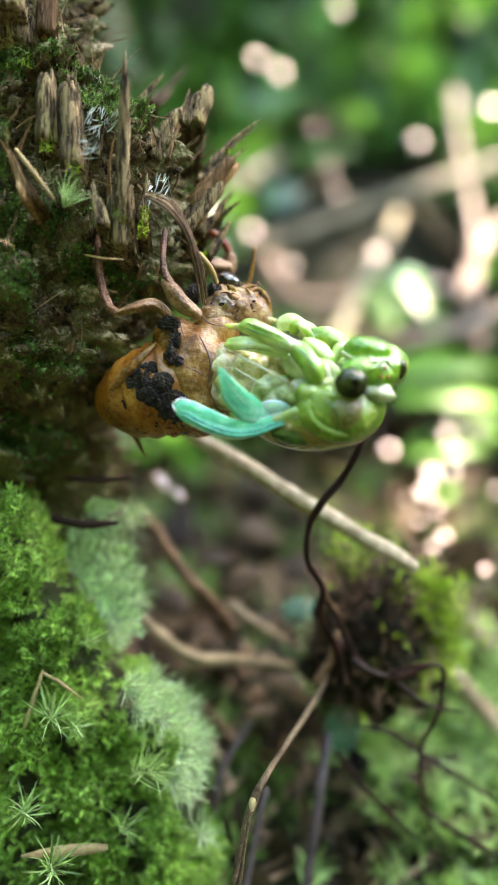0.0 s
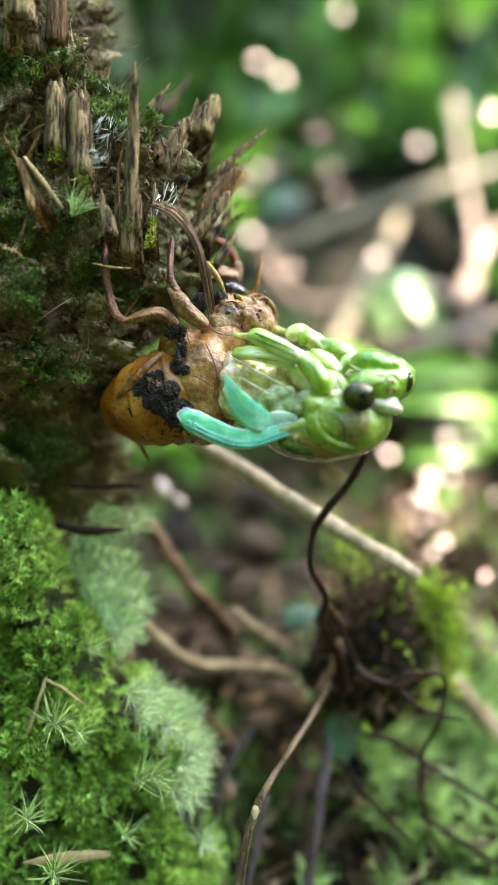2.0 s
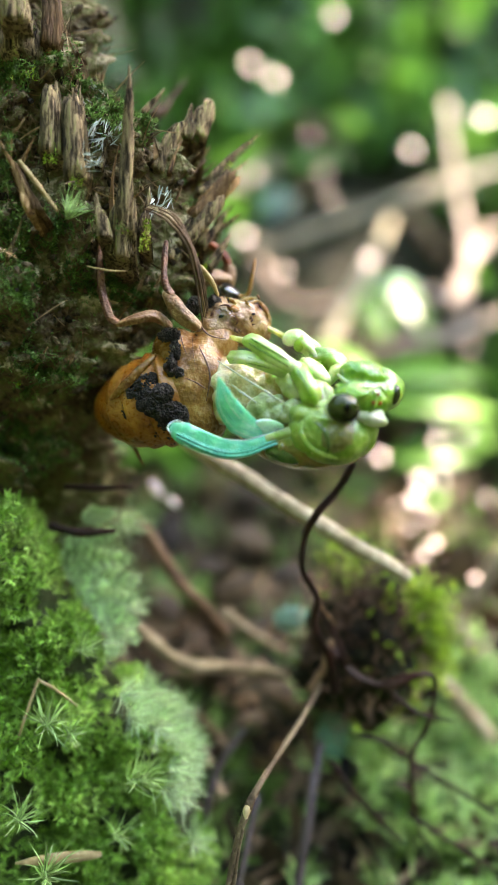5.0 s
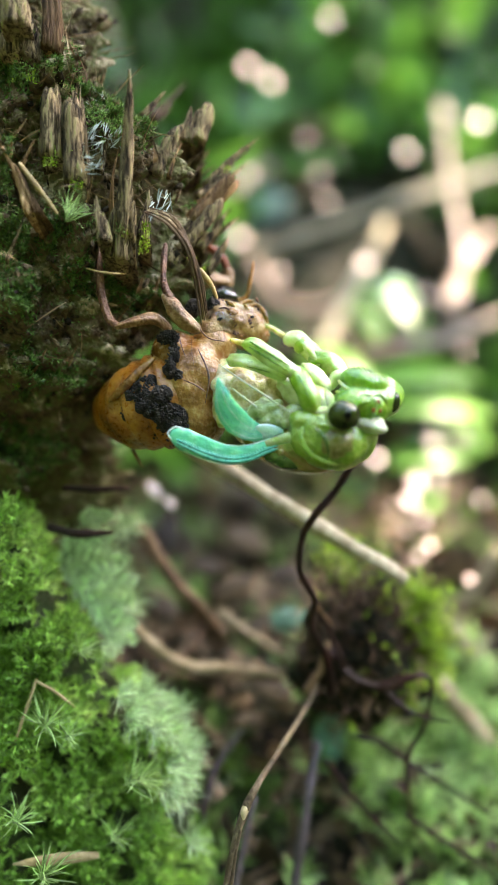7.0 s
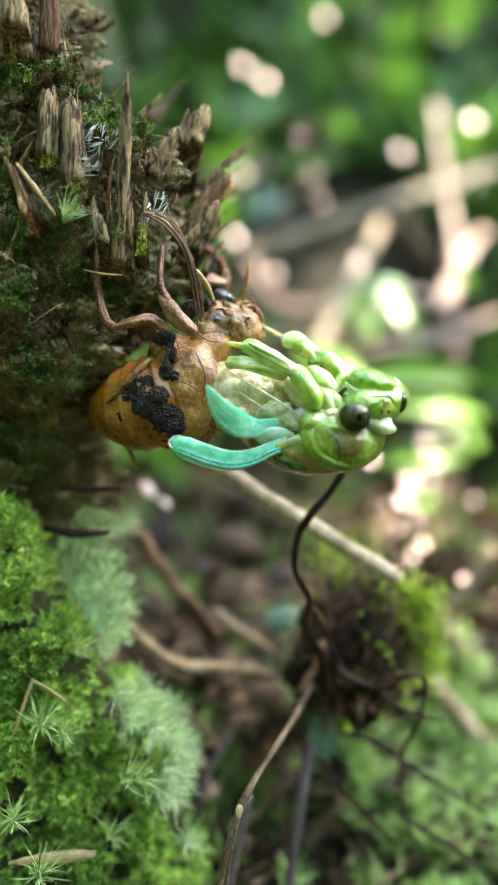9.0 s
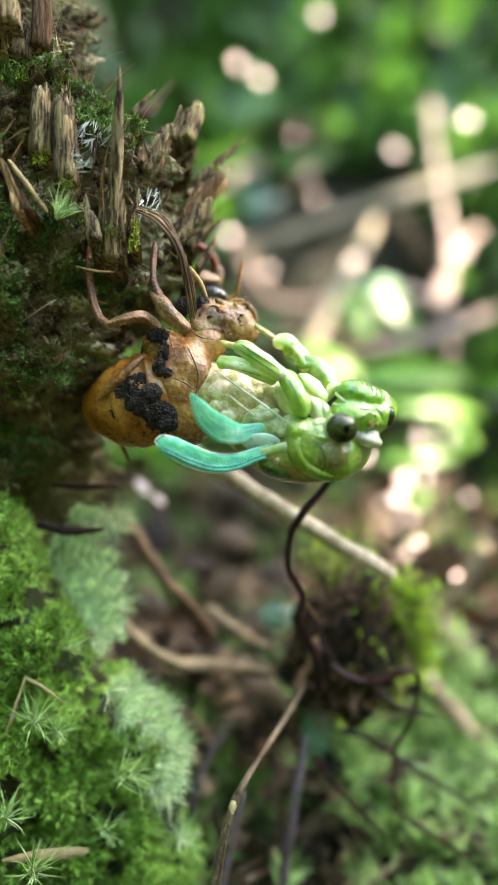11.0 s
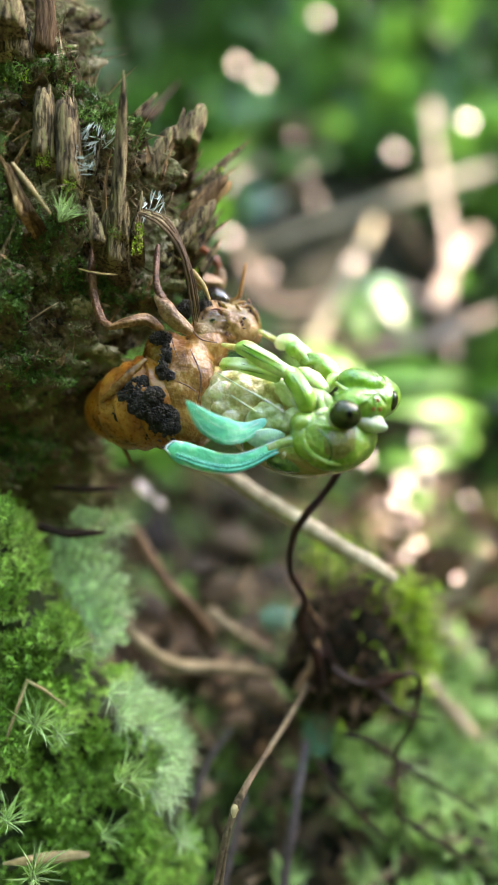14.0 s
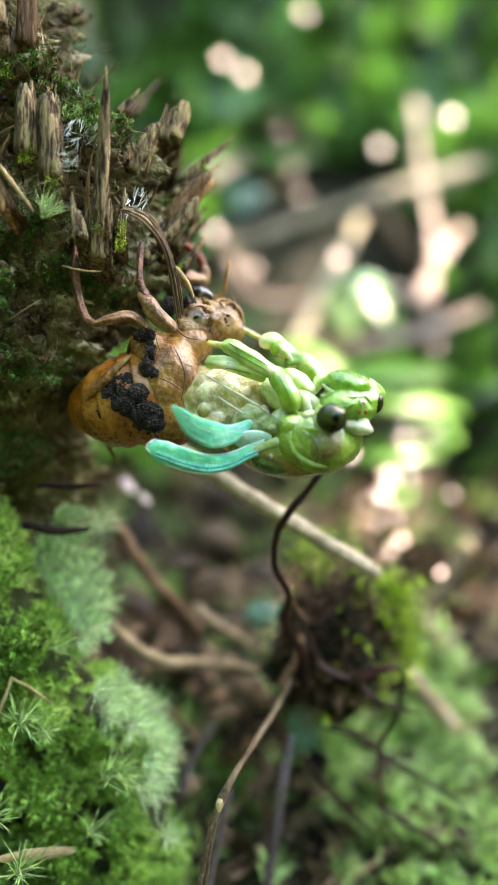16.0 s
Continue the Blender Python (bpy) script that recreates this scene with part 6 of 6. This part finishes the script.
# ---- what moves: the insect rocks out of its skin, its wings sink and spread ----
def motions():
    rest = SET @ Matrix.Translation(PIVOT * 0.001)
    rows = [
        (0, 0.00, 0.00, -0.00, 0.00, -0.00, 0.00),
        (0.5, 0.08, 0.12, 0.08, 0.21, -0.10, -0.10),
        (1, 0.05, 0.08, 0.19, 0.58, 0.31, 0.55),
        (1.5, 0.11, 0.15, -0.03, -0.02, 0.07, -0.24),
        (2, 0.14, 0.11, 0.02, 0.40, 0.56, 0.09),
        (2.5, 0.39, 0.19, 0.01, 0.68, 0.77, 0.53),
        (3, 0.31, 0.22, -0.12, 0.26, 0.14, -0.18),
        (3.5, 0.06, 0.36, -0.24, 0.47, 0.33, -1.19),
        (4, 0.07, 0.49, -0.24, 0.80, 0.76, -1.67),
        (6.5, 0.02, 0.49, -0.01, 3.12, 3.79, -3.76),
        (7, 0.23, 0.40, -0.17, 2.99, 3.10, -2.14),
        (7.5, 0.61, 0.25, -0.14, 3.19, 3.33, -1.53),
        (8, 0.98, 0.15, -0.36, 3.24, 2.60, -0.04),
        (8.5, 1.11, 0.13, -0.53, 2.66, 1.51, 0.64),
        (9, 1.28, 0.08, -0.62, 2.69, 1.54, 0.54),
        (11.5, 0.65, -0.20, -1.20, 3.58, 5.70, 1.47),
        (12, 0.62, -0.10, -1.21, 2.95, 4.69, 0.94),
        (12.5, 0.56, -0.04, -1.24, 2.55, 3.63, 0.55),
        (13, 0.71, 0.00, -1.15, 1.39, 1.89, -0.05),
        (13.5, 0.75, -0.08, -1.13, 1.79, 1.86, 0.49),
        (14, 0.78, 0.02, -1.30, 0.39, 0.12, -0.57),
        (14.5, 0.85, -0.06, -1.44, 0.50, -0.20, -0.35),
        (15, 0.81, -0.17, -1.54, 1.21, 0.08, -0.22),
        (15.5, 0.91, -0.07, -1.55, 1.15, 0.51, 0.23),
        (16, 1.02, -0.23, -1.62, 1.61, 0.43, 0.19),
    ]
    walk(adult, [(t, rest @ pose(x / 1000, y / 1000, z / 1000, rx, ry, rz)) for t, x, y, z, rx, ry, rz in rows])
    for limb, joint, tip, turns in ((forewing, FORE_ROOT, FORE_TIP, [
        (0, 0.0, 0.0),
        (0.5, 0.0, 0.1),
        (1, -1.5, 0.4),
        (1.5, 0.0, 0.2),
        (2, -0.5, 0.3),
        (2.5, -1.5, 0.7),
        (3, -3.0, 0.6),
        (3.5, -3.0, 0.2),
        (4, -3.5, 0.3),
        (6.5, -4.5, -0.3),
        (7, -5.5, 0.1),
        (7.5, -6.5, 0.4),
        (8, -6.5, 0.9),
        (8.5, -7.0, 1.1),
        (9, -7.5, 1.2),
        (11.5, -7.0, 1.1),
        (12, -6.5, 0.6),
        (12.5, -5.5, 0.2),
        (13, -6.5, 0.2),
        (13.5, -7.0, 0.3),
        (14, -8.5, 0.5),
        (14.5, -8.5, 1.1),
        (15, -7.5, 0.9),
        (15.5, -8.0, 1.0),
        (16, -7.0, 1.2),
    ]), (hindwing, HIND_ROOT, HIND_TIP, [
        (0, 0.0, 0.0),
        (0.5, -1.0, 0.2),
        (1, -2.0, 0.2),
        (1.5, -0.5, 0.2),
        (2, -0.5, 0.3),
        (2.5, -2.5, 0.7),
        (3, -0.5, 0.6),
        (3.5, 4.0, 0.4),
        (4, 5.0, 0.4),
        (6.5, 11.0, 0.6),
        (7, 7.5, 1.0),
        (7.5, 4.5, 1.2),
        (8, -2.0, 2.3),
        (8.5, -5.0, 2.5),
        (9, -6.5, 2.5),
        (11.5, -13.0, 2.5),
        (12, -13.5, 2.5),
        (12.5, -14.0, 2.5),
        (13, -15.5, 2.5),
        (13.5, -18.0, 2.5),
        (14, -18.5, 2.5),
        (14.5, -18.0, 2.5),
        (15, -17.0, 2.5),
        (15.5, -19.0, 2.5),
        (16, -20.5, 2.5),
    ]), (foreleg, LEG_NEAR, NEAR_TIP, [
        (0, 0.0, 0.0),
        (0.5, 0.0, -0.1),
        (1, -0.5, -0.1),
        (1.5, 0.5, 0.0),
        (2, 0.0, 0.1),
        (2.5, -0.5, 0.2),
        (3, 0.0, 0.1),
        (3.5, 2.5, -0.1),
        (4, 3.0, -0.2),
        (6.5, 4.5, -0.2),
        (7, 3.5, 0.0),
        (7.5, 2.0, 0.4),
        (8, 1.0, 0.8),
        (8.5, 1.0, 1.0),
        (9, 1.0, 1.0),
        (11.5, 3.0, 1.2),
        (12, 3.5, 0.9),
        (12.5, 3.5, 0.9),
        (13, 3.0, 0.7),
        (13.5, 2.5, 0.8),
        (14, 3.5, 0.6),
        (14.5, 4.0, 0.8),
        (15, 4.5, 0.9),
        (15.5, 4.5, 0.9),
        (16, 4.5, 0.9),
    ]), (middle_leg, LEG_NEAR, NEAR_TIP, [
        (0, 0.0, 0.0),
        (0.5, 0.0, -0.1),
        (1, -0.5, -0.1),
        (1.5, 0.5, 0.0),
        (2, 0.0, 0.1),
        (2.5, -0.5, 0.2),
        (3, 0.0, 0.1),
        (3.5, 2.5, -0.1),
        (4, 3.0, -0.2),
        (6.5, 4.5, -0.2),
        (7, 3.5, 0.0),
        (7.5, 2.0, 0.4),
        (8, 1.0, 0.8),
        (8.5, 1.0, 1.0),
        (9, 1.0, 1.0),
        (11.5, 3.0, 1.2),
        (12, 3.5, 0.9),
        (12.5, 3.5, 0.9),
        (13, 3.0, 0.7),
        (13.5, 2.5, 0.8),
        (14, 3.5, 0.6),
        (14.5, 4.0, 0.8),
        (15, 4.5, 0.9),
        (15.5, 4.5, 0.9),
        (16, 4.5, 0.9),
    ]), (far_foreleg, LEG_FAR, FAR_TIP, [
        (0, 0.0, 0.0),
        (0.5, -0.5, -0.1),
        (1, -0.5, -0.1),
        (1.5, 0.0, -0.1),
        (2, 0.5, -0.2),
        (2.5, 1.0, -0.1),
        (3, 1.0, -0.2),
        (3.5, 3.0, -0.4),
        (4, 3.5, -0.5),
        (6.5, 7.0, -0.6),
        (7, 7.5, -0.4),
        (7.5, 6.0, -0.1),
        (8, 6.0, 0.1),
        (8.5, 6.5, 0.1),
        (9, 6.5, 0.3),
        (11.5, 9.0, 0.7),
        (12, 9.0, 0.6),
        (12.5, 9.5, 0.3),
        (13, 8.5, 0.1),
        (13.5, 8.5, 0.2),
        (14, 9.0, 0.0),
        (14.5, 9.0, 0.1),
        (15, 9.5, 0.0),
        (15.5, 9.5, 0.1),
        (16, 9.0, 0.3),
    ])):
        o, way = (joint - PIVOT) * 0.001, (tip - joint).normalized() * 0.001
        walk(limb, [(t, pose(*o) @ pose(0, 0, 0, 0, a, 0) @ Matrix.Translation(way * s)) for t, a, s in turns])


motions()
